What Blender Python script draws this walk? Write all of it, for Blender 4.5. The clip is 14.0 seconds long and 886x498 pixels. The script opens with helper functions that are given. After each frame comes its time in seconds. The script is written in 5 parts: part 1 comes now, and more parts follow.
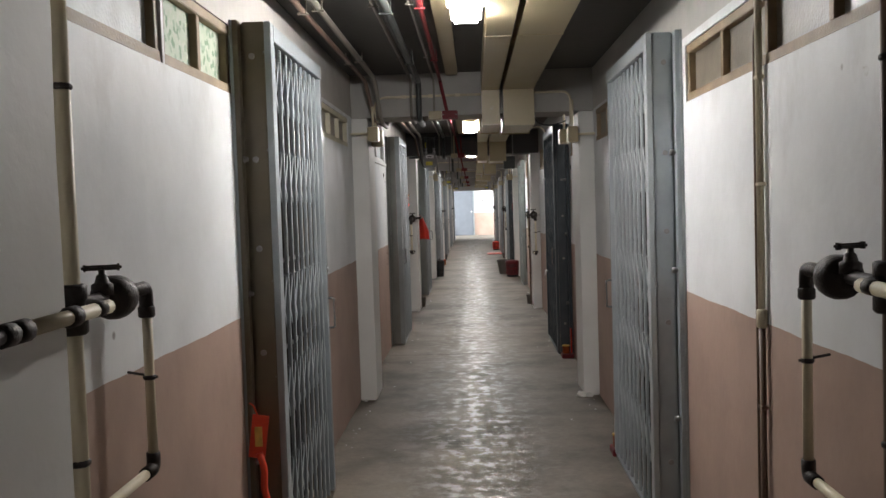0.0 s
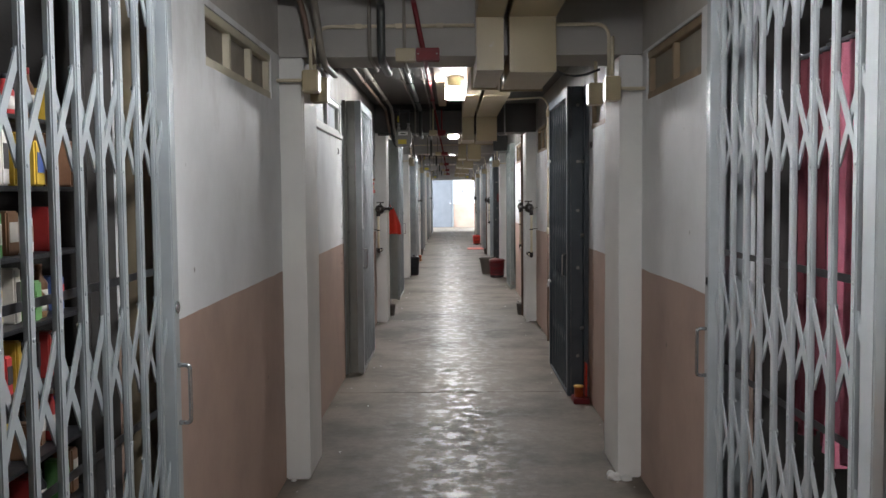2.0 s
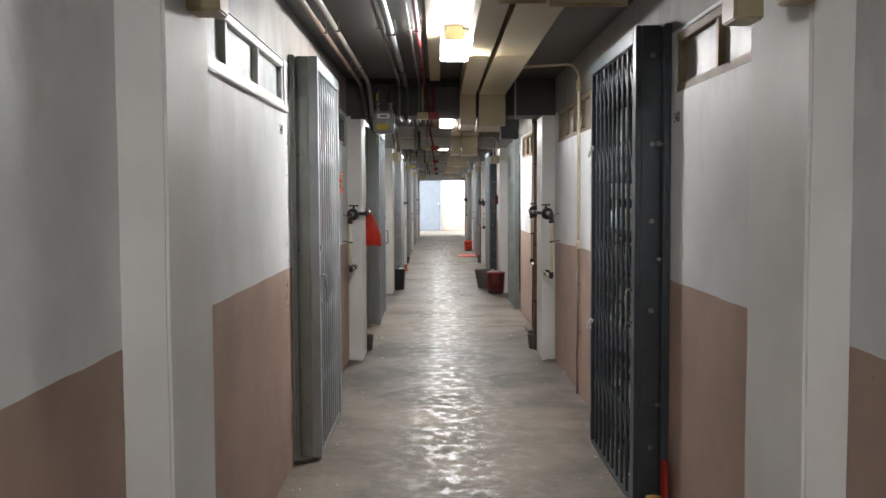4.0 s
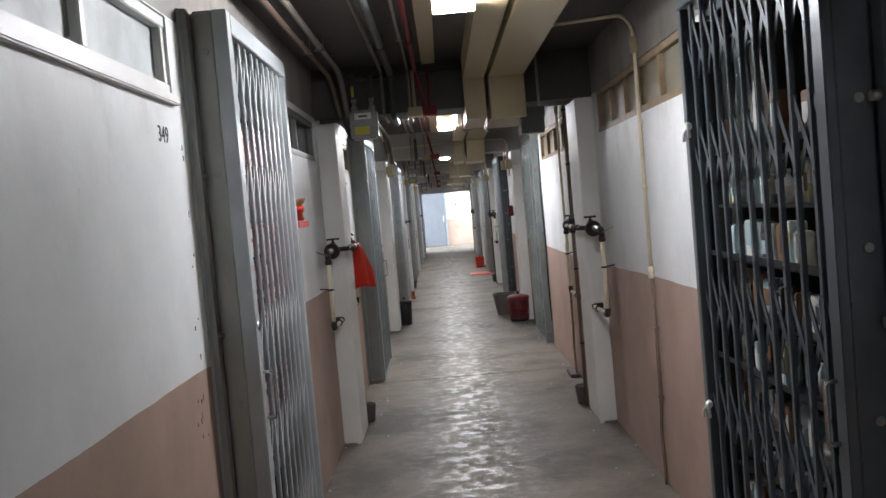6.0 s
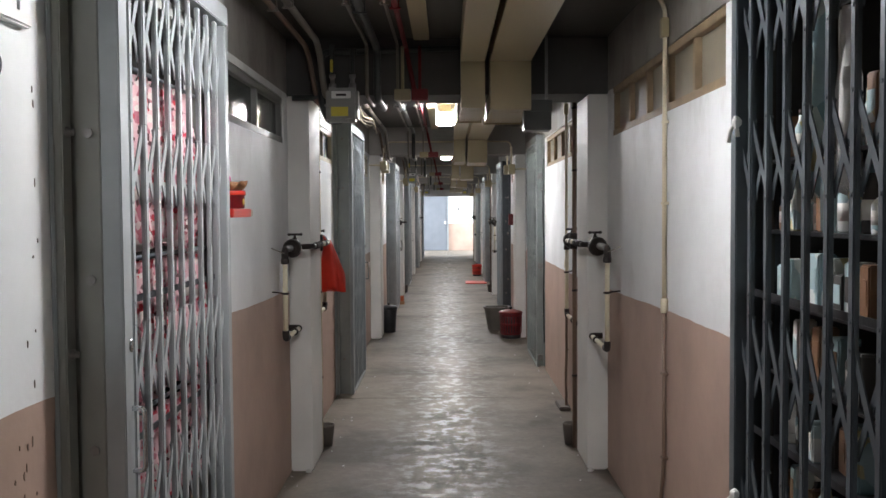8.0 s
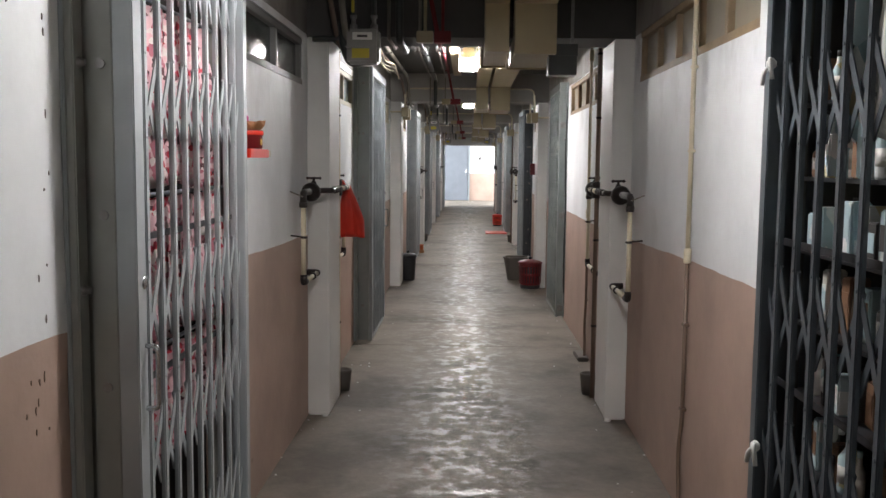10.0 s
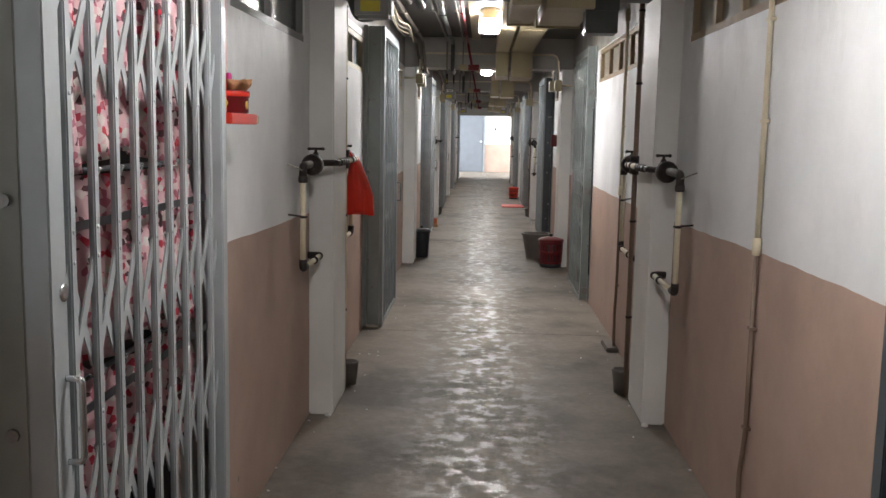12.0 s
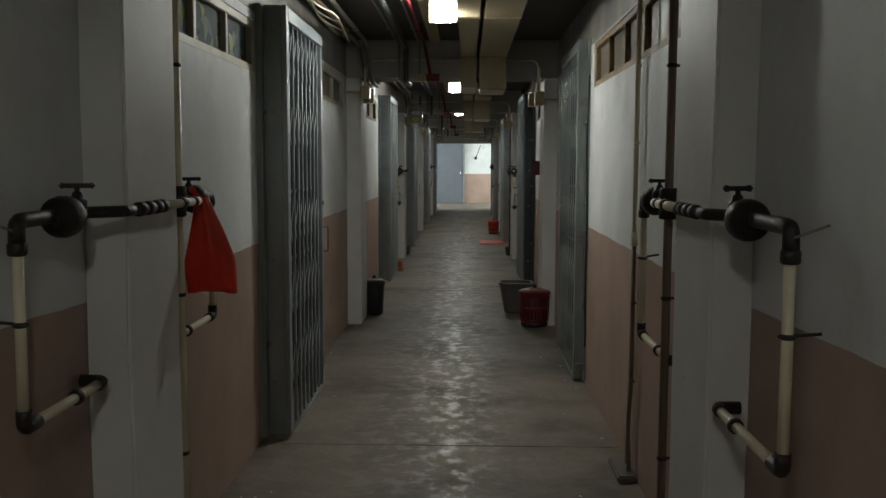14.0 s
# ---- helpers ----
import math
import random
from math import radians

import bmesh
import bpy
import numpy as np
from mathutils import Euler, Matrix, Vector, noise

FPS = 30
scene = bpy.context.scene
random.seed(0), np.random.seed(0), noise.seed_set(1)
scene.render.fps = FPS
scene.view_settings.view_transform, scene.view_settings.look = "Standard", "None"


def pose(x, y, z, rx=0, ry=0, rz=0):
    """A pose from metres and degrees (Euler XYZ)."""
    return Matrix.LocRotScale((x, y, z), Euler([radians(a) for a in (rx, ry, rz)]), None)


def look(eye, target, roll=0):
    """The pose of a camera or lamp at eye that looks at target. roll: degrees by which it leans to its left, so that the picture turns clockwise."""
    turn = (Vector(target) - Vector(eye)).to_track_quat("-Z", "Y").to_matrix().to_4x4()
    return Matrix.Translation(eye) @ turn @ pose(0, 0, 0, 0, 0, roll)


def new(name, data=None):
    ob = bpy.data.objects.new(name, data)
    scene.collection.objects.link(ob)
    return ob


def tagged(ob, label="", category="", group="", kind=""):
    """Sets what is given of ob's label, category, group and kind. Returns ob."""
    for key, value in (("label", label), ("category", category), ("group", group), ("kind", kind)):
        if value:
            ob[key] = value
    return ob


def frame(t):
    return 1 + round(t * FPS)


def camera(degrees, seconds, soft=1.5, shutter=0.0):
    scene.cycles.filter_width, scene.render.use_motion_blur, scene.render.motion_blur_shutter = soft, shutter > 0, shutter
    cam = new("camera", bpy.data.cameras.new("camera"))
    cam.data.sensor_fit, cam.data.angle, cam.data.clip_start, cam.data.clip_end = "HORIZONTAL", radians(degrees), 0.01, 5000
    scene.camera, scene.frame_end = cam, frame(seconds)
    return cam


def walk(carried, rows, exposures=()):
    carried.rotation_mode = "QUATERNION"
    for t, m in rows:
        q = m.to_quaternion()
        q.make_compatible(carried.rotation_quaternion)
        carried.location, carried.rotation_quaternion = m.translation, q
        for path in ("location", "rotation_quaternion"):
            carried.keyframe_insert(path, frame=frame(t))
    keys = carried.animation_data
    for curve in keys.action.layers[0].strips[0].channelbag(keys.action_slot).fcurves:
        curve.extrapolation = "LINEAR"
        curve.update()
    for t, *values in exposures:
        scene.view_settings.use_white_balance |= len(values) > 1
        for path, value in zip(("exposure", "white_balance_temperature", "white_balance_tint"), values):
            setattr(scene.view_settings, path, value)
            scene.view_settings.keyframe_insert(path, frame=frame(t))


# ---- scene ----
cam = camera(51.3, 14.0)
PATH = [
    (0, (0.191, -0.104, 1.47), (0.123, 1.892, 1.372), -1.8),
    (0.5, (0.187, 0.493, 1.46), (0.14, 2.489, 1.346), -0.8),
    (1, (0.208, 1.084, 1.442), (0.168, 3.08, 1.326), -0.6),
    (1.5, (0.2, 1.63, 1.444), (0.164, 3.626, 1.327), -0.5),
    (2, (0.15, 2.186, 1.446), (0.131, 4.183, 1.326), -0.5),
    (2.5, (0.119, 2.752, 1.458), (0.116, 4.748, 1.338), -0.6),
    (3, (0.066, 3.339, 1.466), (0.064, 5.336, 1.345), -0.5),
    (3.2, (0.082, 3.575, 1.44), (0.083, 5.571, 1.323), -0.4),
    (5.3, (0.079, 5.909, 1.455), (0.098, 7.905, 1.338), -0.4),
    (5.5, (0.082, 6.079, 1.464), (0.104, 8.075, 1.348), -0.5),
    (6, (0.071, 6.53, 1.496), (0.066, 8.528, 1.405), -5.0),
    (6.5, (0.063, 6.952, 1.498), (0.115, 8.951, 1.48), -3.7),
    (7, (0.124, 7.208, 1.485), (0.18, 9.207, 1.479), -3.1),
    (7.5, (0.181, 7.31, 1.482), (0.199, 9.309, 1.435), -0.9),
    (8, (0.197, 7.343, 1.474), (0.187, 9.341, 1.392), -0.4),
    (8.5, (0.197, 7.366, 1.471), (0.16, 9.362, 1.348), 0.1),
    (9, (0.199, 7.378, 1.467), (0.152, 9.372, 1.323), 0.4),
    (11.5, (0.193, 7.62, 1.43), (0.124, 9.603, 1.181), 0.9),
    (12, (0.153, 7.995, 1.446), (0.073, 9.977, 1.193), 1.1),
    (12.5, (0.207, 8.47, 1.424), (0.127, 10.452, 1.17), 1.2),
    (13, (0.242, 8.985, 1.423), (0.161, 10.968, 1.175), 1.0),
    (13.5, (0.256, 9.521, 1.403), (0.191, 11.509, 1.187), 0.7),
    (14, (0.337, 10.07, 1.415), (0.285, 12.06, 1.227), 0.2),
]
EXPOSURES = [(0.0, -0.1, 6600, 10), (1.0, -0.12, 6350, 10), (2.0, 0.08, 6300, 10), (3.0, 0.46, 6450, 9), (4.2, 0.35, 6450, 9), (5.5, 0.12, 6300, 9),
             (6.5, -0.08, 6150, 12), (7.5, 0.0, 6250, 10), (9.0, -0.12, 6500, 11), (11.5, 0.0, 6500, 11), (12.5, -0.15, 6650, 10), (13.0, -0.15, 6650, 9), (13.5, -0.82, 6550, 6), (14.0, -1.65, 6680, 0)]
walk(cam, [(t, look(eye, target, roll)) for t, eye, target, roll in PATH], EXPOSURES)

# ---- light and world ----
world = bpy.data.worlds.new("world")
scene.world = world
world.use_nodes = True
sky = world.node_tree.nodes.new("ShaderNodeTexSky")
sky.sky_type, sky.sun_disc, sky.sun_elevation, sky.sun_rotation = "NISHITA", False, radians(50), radians(120)
world.node_tree.nodes["Background"].inputs[1].default_value = 0.12
world.node_tree.links.new(sky.outputs[0], world.node_tree.nodes["Background"].inputs[0])
DAY_POWER = 480.0

# ---- plan ----
XL, XR = -0.70, 1.10          # inner faces of the two long walls
CEIL, SOFFIT = 2.44, 2.125     # ceiling, underside of the cross beams
Y0, Y1 = -4.0, 38.0            # the corridor's two ends
DADO = 1.05
PILLARS = [(1.17, 1.60), (6.79, 7.22), (12.53, 12.96), (18.0, 18.42), (23.5, 23.92), (29.0, 29.42), (34.5, 34.92)]
LAMPS = [3.84, 10.07, 15.6, 21.2, 26.6, 32.0]


# ---- materials ----
def nodes_of(name):
    m = bpy.data.materials.new(name)
    m.use_nodes = True
    return m, m.node_tree.nodes, m.node_tree.links, m.node_tree.nodes["Principled BSDF"]


def mat(name, color, rough=0.6, metal=0.0, var=0.12, scale=6.0, bump=0.15, fine=120.0, per_object=0.0, wear=None, wear_amount=0.0, coat=0.0):
    """Painted or bare surface with blotches at one scale, grain at another, and patches of wear."""
    m, n, l, b = nodes_of(name)
    geo = n.new("ShaderNodeNewGeometry")
    big = n.new("ShaderNodeTexNoise")
    big.inputs["Scale"].default_value, big.inputs["Detail"].default_value = scale, 6
    small = n.new("ShaderNodeTexNoise")
    small.inputs["Scale"].default_value, small.inputs["Detail"].default_value = fine, 3
    l.new(geo.outputs["Position"], big.inputs["Vector"])
    l.new(geo.outputs["Position"], small.inputs["Vector"])
    ramp = n.new("ShaderNodeValToRGB")
    ramp.color_ramp.elements[0].position, ramp.color_ramp.elements[1].position = 0.3, 0.7
    ramp.color_ramp.elements[0].color = [c * (1 - var) for c in color] + [1]
    ramp.color_ramp.elements[1].color = [min(1, c * (1 + var)) for c in color] + [1]
    l.new(big.outputs["Fac"], ramp.inputs[0])
    out = ramp.outputs[0]
    if wear:
        patch = n.new("ShaderNodeTexNoise")
        patch.inputs["Scale"].default_value, patch.inputs["Detail"].default_value, patch.inputs["Roughness"].default_value = scale * 2.3, 9, 0.7
        l.new(geo.outputs["Position"], patch.inputs["Vector"])
        cut = n.new("ShaderNodeMapRange")
        cut.inputs["From Min"].default_value, cut.inputs["From Max"].default_value = 0.68 - wear_amount * 0.3, 0.76 - wear_amount * 0.3
        l.new(patch.outputs["Fac"], cut.inputs["Value"])
        mix = n.new("ShaderNodeMix")
        mix.data_type = "RGBA"
        mix.inputs[7].default_value = (*wear, 1)
        l.new(cut.outputs[0], mix.inputs[0])
        l.new(out, mix.inputs[6])
        out = mix.outputs[2]
    if per_object:
        info = n.new("ShaderNodeObjectInfo")
        hsv = n.new("ShaderNodeHueSaturation")
        span = n.new("ShaderNodeMapRange")
        span.inputs["To Min"].default_value, span.inputs["To Max"].default_value = 1 - per_object, 1 + per_object
        l.new(info.outputs["Random"], span.inputs["Value"])
        l.new(span.outputs[0], hsv.inputs["Value"])
        l.new(out, hsv.inputs["Color"])
        out = hsv.outputs[0]
    l.new(out, b.inputs["Base Color"])
    rr = n.new("ShaderNodeMapRange")
    rr.inputs["To Min"].default_value, rr.inputs["To Max"].default_value = max(0.05, rough - 0.12), min(1, rough + 0.12)
    l.new(big.outputs["Fac"], rr.inputs["Value"])
    l.new(rr.outputs[0], b.inputs["Roughness"])
    b.inputs["Metallic"].default_value = metal
    b.inputs["Coat Weight"].default_value = coat
    bp = n.new("ShaderNodeBump")
    bp.inputs["Strength"].default_value, bp.inputs["Distance"].default_value = bump, 0.004
    l.new(small.outputs["Fac"], bp.inputs["Height"])
    l.new(bp.outputs[0], b.inputs["Normal"])
    return m


def dado_paint(name, upper, lower):
    """Plaster wall: white above a hand-cut line, brown below, with trowel marks and scuffs."""
    m, n, l, b = nodes_of(name)
    geo = n.new("ShaderNodeNewGeometry")
    sep = n.new("ShaderNodeSeparateXYZ")
    l.new(geo.outputs["Position"], sep.inputs[0])
    wob = n.new("ShaderNodeTexNoise")
    wob.inputs["Scale"].default_value, wob.inputs["Detail"].default_value = 3.0, 4
    l.new(geo.outputs["Position"], wob.inputs["Vector"])
    edge = n.new("ShaderNodeMath")
    edge.operation = "MULTIPLY_ADD"
    edge.inputs[1].default_value = 0.02
    l.new(wob.outputs["Fac"], edge.inputs[0])
    fall = n.new("ShaderNodeMapRange")
    fall.inputs["From Min"].default_value, fall.inputs["From Max"].default_value = 10.8, 13.6
    fall.inputs["To Min"].default_value, fall.inputs["To Max"].default_value = DADO + 0.003, DADO - 0.05
    l.new(sep.outputs["Y"], fall.inputs["Value"])
    l.new(fall.outputs[0], edge.inputs[2])
    less = n.new("ShaderNodeMath")
    less.operation = "LESS_THAN"
    l.new(sep.outputs["Z"], less.inputs[0])
    l.new(edge.outputs[0], less.inputs[1])

    def blotch(color, scale, var):
        t = n.new("ShaderNodeTexNoise")
        t.inputs["Scale"].default_value, t.inputs["Detail"].default_value, t.inputs["Roughness"].default_value = scale, 7, 0.6
        l.new(geo.outputs["Position"], t.inputs["Vector"])
        r = n.new("ShaderNodeValToRGB")
        r.color_ramp.elements[0].position, r.color_ramp.elements[1].position = 0.32, 0.62
        r.color_ramp.elements[0].color = [c * (1 - var) for c in color] + [1]
        r.color_ramp.elements[1].color = [min(1, c * (1 + var * 0.4)) for c in color] + [1]
        l.new(t.outputs["Fac"], r.inputs[0])
        return r.outputs[0]
    mix = n.new("ShaderNodeMix")
    mix.data_type = "RGBA"
    l.new(less.outputs[0], mix.inputs[0])
    # band above the window heads: shade near the ceiling painted in, deeper past y 7
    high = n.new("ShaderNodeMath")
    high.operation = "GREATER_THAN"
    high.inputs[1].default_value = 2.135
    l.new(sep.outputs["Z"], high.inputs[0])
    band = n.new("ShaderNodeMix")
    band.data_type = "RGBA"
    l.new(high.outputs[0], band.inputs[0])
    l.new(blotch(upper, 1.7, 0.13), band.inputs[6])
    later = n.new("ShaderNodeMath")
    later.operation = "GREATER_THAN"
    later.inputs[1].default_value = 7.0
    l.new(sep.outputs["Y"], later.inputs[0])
    top_shade = n.new("ShaderNodeMix")
    top_shade.data_type = "RGBA"
    l.new(later.outputs[0], top_shade.inputs[0])
    l.new(blotch((0.46, 0.44, 0.41), 3.1, 0.15), top_shade.inputs[6])
    l.new(blotch((0.21, 0.195, 0.175), 3.1, 0.2), top_shade.inputs[7])
    l.new(top_shade.outputs[2], band.inputs[7])
    # dusty smudges below the window strips
    smear = n.new("ShaderNodeTexNoise")
    smear.inputs["Scale"].default_value, smear.inputs["Detail"].default_value, smear.inputs["Roughness"].default_value = 3.4, 8, 0.65
    stretch = n.new("ShaderNodeMapping")
    stretch.inputs["Scale"].default_value = (1.0, 1.0, 0.55)
    l.new(geo.outputs["Position"], stretch.inputs["Vector"])
    l.new(stretch.outputs[0], smear.inputs["Vector"])
    rise = n.new("ShaderNodeMapRange")
    rise.inputs["From Min"].default_value, rise.inputs["From Max"].default_value = 1.50, 1.92
    rise.inputs["To Min"].default_value, rise.inputs["To Max"].default_value = -0.62, -0.44
    l.new(sep.outputs["Z"], rise.inputs["Value"])
    over = n.new("ShaderNodeMath")
    over.operation = "ADD"
    l.new(smear.outputs["Fac"], over.inputs[0])
    l.new(rise.outputs[0], over.inputs[1])
    veil = n.new("ShaderNodeMapRange")
    veil.inputs["From Min"].default_value, veil.inputs["From Max"].default_value, veil.inputs["To Max"].default_value = 0.0, 0.14, 0.30
    l.new(over.outputs[0], veil.inputs["Value"])
    dusty = n.new("ShaderNodeMix")
    dusty.data_type = "RGBA"
    dusty.inputs[7].default_value = (0.40, 0.385, 0.36, 1)
    l.new(veil.outputs[0], dusty.inputs[0])
    l.new(band.outputs[2], dusty.inputs[6])
    l.new(dusty.outputs[2], mix.inputs[6])
    l.new(blotch(lower, 2.6, 0.14), mix.inputs[7])
    # small chips where the plaster shows
    chip = n.new("ShaderNodeTexNoise")
    chip.inputs["Scale"].default_value, chip.inputs["Detail"].default_value, chip.inputs["Roughness"].default_value = 9.0, 8, 0.7
    l.new(geo.outputs["Position"], chip.inputs["Vector"])
    cm = n.new("ShaderNodeMapRange")
    cm.inputs["From Min"].default_value, cm.inputs["From Max"].default_value, cm.inputs["To Max"].default_value = 0.69, 0.72, 0.6
    l.new(chip.outputs["Fac"], cm.inputs["Value"])
    mix2 = n.new("ShaderNodeMix")
    mix2.data_type = "RGBA"
    mix2.inputs[7].default_value = (0.34, 0.31, 0.27, 1)
    l.new(cm.outputs[0], mix2.inputs[0])
    l.new(mix.outputs[2], mix2.inputs[6])
    dots = n.new("ShaderNodeTexVoronoi")
    dots.inputs["Scale"].default_value = 2.6
    l.new(geo.outputs["Position"], dots.inputs["Vector"])
    dm = n.new("ShaderNodeMapRange")
    dm.inputs["From Min"].default_value, dm.inputs["From Max"].default_value = 0.035, 0.02
    dm.inputs["To Max"].default_value = 0.75
    l.new(dots.outputs["Distance"], dm.inputs["Value"])
    mix3 = n.new("ShaderNodeMix")
    mix3.data_type = "RGBA"
    mix3.inputs[7].default_value = (0.16, 0.14, 0.12, 1)
    l.new(dm.outputs[0], mix3.inputs[0])
    l.new(mix2.outputs[2], mix3.inputs[6])
    l.new(mix3.outputs[2], b.inputs["Base Color"])
    b.inputs["Roughness"].default_value = 0.55
    f = n.new("ShaderNodeTexNoise")
    f.inputs["Scale"].default_value, f.inputs["Detail"].default_value = 14.0, 8
    l.new(geo.outputs["Position"], f.inputs["Vector"])
    bp = n.new("ShaderNodeBump")
    bp.inputs["Strength"].default_value, bp.inputs["Distance"].default_value = 0.35, 0.006
    l.new(f.outputs["Fac"], bp.inputs["Height"])
    l.new(bp.outputs[0], b.inputs["Normal"])
    return m


def concrete_floor():
    """Trowelled screed, polished by feet along the middle, dark stains, dusty edges."""
    m, n, l, b = nodes_of("concrete_screed")
    geo = n.new("ShaderNodeNewGeometry")

    def tex(scale, detail, rough=0.6, stretch=(1, 1, 1)):
        mp = n.new("ShaderNodeMapping")
        mp.inputs["Scale"].default_value = stretch
        l.new(geo.outputs["Position"], mp.inputs["Vector"])
        t = n.new("ShaderNodeTexNoise")
        t.inputs["Scale"].default_value, t.inputs["Detail"].default_value, t.inputs["Roughness"].default_value = scale, detail, rough
        l.new(mp.outputs[0], t.inputs["Vector"])
        return t.outputs["Fac"]
    ramp = n.new("ShaderNodeValToRGB")
    e = ramp.color_ramp.elements
    e[0].position, e[0].color = 0.36, (0.10, 0.081, 0.063, 1)
    e[1].position, e[1].color = 0.60, (0.215, 0.181, 0.146, 1)
    mid = e.new(0.47)
    mid.color = (0.165, 0.139, 0.112, 1)
    l.new(tex(1.5, 8, 0.62), ramp.inputs[0])
    speck = n.new("ShaderNodeMapRange")
    speck.inputs["From Min"].default_value, speck.inputs["From Max"].default_value = 0.35, 0.65
    speck.inputs["To Min"].default_value, speck.inputs["To Max"].default_value = 0.9, 1.09
    l.new(tex(28, 6, 0.7), speck.inputs["Value"])
    hsv = n.new("ShaderNodeHueSaturation")
    l.new(speck.outputs[0], hsv.inputs["Value"])
    l.new(ramp.outputs[0], hsv.inputs["Color"])
    l.new(hsv.outputs[0], b.inputs["Base Color"])
    # the walked strip
    sep = n.new("ShaderNodeSeparateXYZ")
    l.new(geo.outputs["Position"], sep.inputs[0])
    off = n.new("ShaderNodeMath")
    off.operation = "SUBTRACT"
    off.inputs[1].default_value = 0.17
    l.new(sep.outputs["X"], off.inputs[0])
    ab = n.new("ShaderNodeMath")
    ab.operation = "ABSOLUTE"
    l.new(off.outputs[0], ab.inputs[0])
    strip = n.new("ShaderNodeMapRange")
    strip.inputs["From Min"].default_value, strip.inputs["From Max"].default_value = 0.12, 0.62
    strip.inputs["To Min"].default_value, strip.inputs["To Max"].default_value = 1.0, 0.0
    l.new(ab.outputs[0], strip.inputs["Value"])
    worn = n.new("ShaderNodeMapRange")
    worn.inputs["From Min"].default_value, worn.inputs["From Max"].default_value = 0.50, 0.575
    l.new(tex(10.0, 6, 0.62), worn.inputs["Value"])
    both = n.new("ShaderNodeMath")
    both.operation = "MULTIPLY"
    l.new(strip.outputs[0], both.inputs[0])
    l.new(worn.outputs[0], both.inputs[1])
    rr = n.new("ShaderNodeMapRange")
    rr.inputs["To Min"].default_value, rr.inputs["To Max"].default_value = 0.62, 0.32
    l.new(both.outputs[0], rr.inputs["Value"])
    l.new(rr.outputs[0], b.inputs["Roughness"])
    bp = n.new("ShaderNodeBump")
    bp.inputs["Strength"].default_value, bp.inputs["Distance"].default_value = 0.42, 0.008
    l.new(tex(11, 4, 0.5), bp.inputs["Height"])
    l.new(bp.outputs[0], b.inputs["Normal"])
    return m


def glow(name, color, strength):
    m, n, l, b = nodes_of(name)
    b.inputs["Base Color"].default_value = (0.9, 0.9, 0.9, 1)
    b.inputs["Emission Color"].default_value = (*color, 1)
    b.inputs["Emission Strength"].default_value = strength
    return m


def frosted(name, color, trans=0.5, rough=0.25):
    m, n, l, b = nodes_of(name)
    geo = n.new("ShaderNodeNewGeometry")
    t = n.new("ShaderNodeTexNoise")
    t.inputs["Scale"].default_value, t.inputs["Detail"].default_value = 7.0, 6
    l.new(geo.outputs["Position"], t.inputs["Vector"])
    r = n.new("ShaderNodeValToRGB")
    r.color_ramp.elements[0].position, r.color_ramp.elements[1].position = 0.35, 0.65
    r.color_ramp.elements[0].color = [c * 0.7 for c in color] + [1]
    r.color_ramp.elements[1].color = [*color, 1]
    l.new(t.outputs["Fac"], r.inputs[0])
    l.new(r.outputs[0], b.inputs["Base Color"])
    b.inputs["Roughness"].default_value, b.inputs["Transmission Weight"].default_value, b.inputs["IOR"].default_value = rough, trans, 1.45
    v = n.new("ShaderNodeTexVoronoi")
    v.inputs["Scale"].default_value = 90.0
    l.new(geo.outputs["Position"], v.inputs["Vector"])
    bp = n.new("ShaderNodeBump")
    bp.inputs["Strength"].default_value, bp.inputs["Distance"].default_value = 0.3, 0.003
    l.new(v.outputs["Distance"], bp.inputs["Height"])
    l.new(bp.outputs[0], b.inputs["Normal"])
    return m


def printed(name, ground, inks, scale=22.0):
    """Cloth or packaging with a blotchy print in a few colours."""
    m, n, l, b = nodes_of(name)
    geo = n.new("ShaderNodeNewGeometry")
    t = n.new("ShaderNodeTexVoronoi")
    t.inputs["Scale"].default_value = scale
    l.new(geo.outputs["Position"], t.inputs["Vector"])
    sep = n.new("ShaderNodeSeparateColor")
    l.new(t.outputs["Color"], sep.inputs[0])
    r = n.new("ShaderNodeValToRGB")
    r.color_ramp.interpolation = "CONSTANT"
    r.color_ramp.elements[0].color = (*ground, 1)
    r.color_ramp.elements[1].position, r.color_ramp.elements[1].color = 0.5, (*inks[0], 1)
    for i, c in enumerate(inks[1:]):
        el = r.color_ramp.elements.new(0.6 + 0.4 * i / len(inks))
        el.color = (*c, 1)
    l.new(sep.outputs[0], r.inputs[0])
    l.new(r.outputs[0], b.inputs["Base Color"])
    b.inputs["Roughness"].default_value = 0.75
    return m


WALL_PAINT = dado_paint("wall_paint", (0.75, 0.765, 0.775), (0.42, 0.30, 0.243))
FLOOR = concrete_floor()
WHITE = mat("white_paint", (0.76, 0.755, 0.73), 0.55, var=0.07, scale=3, bump=0.3, fine=30, wear=(0.42, 0.4, 0.36), wear_amount=0.05)
# darker than the real paint: the dimness away from the lamps is in the colour
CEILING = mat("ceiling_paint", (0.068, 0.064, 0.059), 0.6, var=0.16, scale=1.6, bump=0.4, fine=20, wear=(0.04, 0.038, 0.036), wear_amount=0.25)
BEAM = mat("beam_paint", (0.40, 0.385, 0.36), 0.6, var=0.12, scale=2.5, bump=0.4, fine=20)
# dark copy of the beam paint for the one beam whose face gets little light
SHADED_BEAM = mat("sooty_beam_paint", (0.075, 0.072, 0.068), 0.6, var=0.2, scale=2.5, bump=0.4, fine=20)
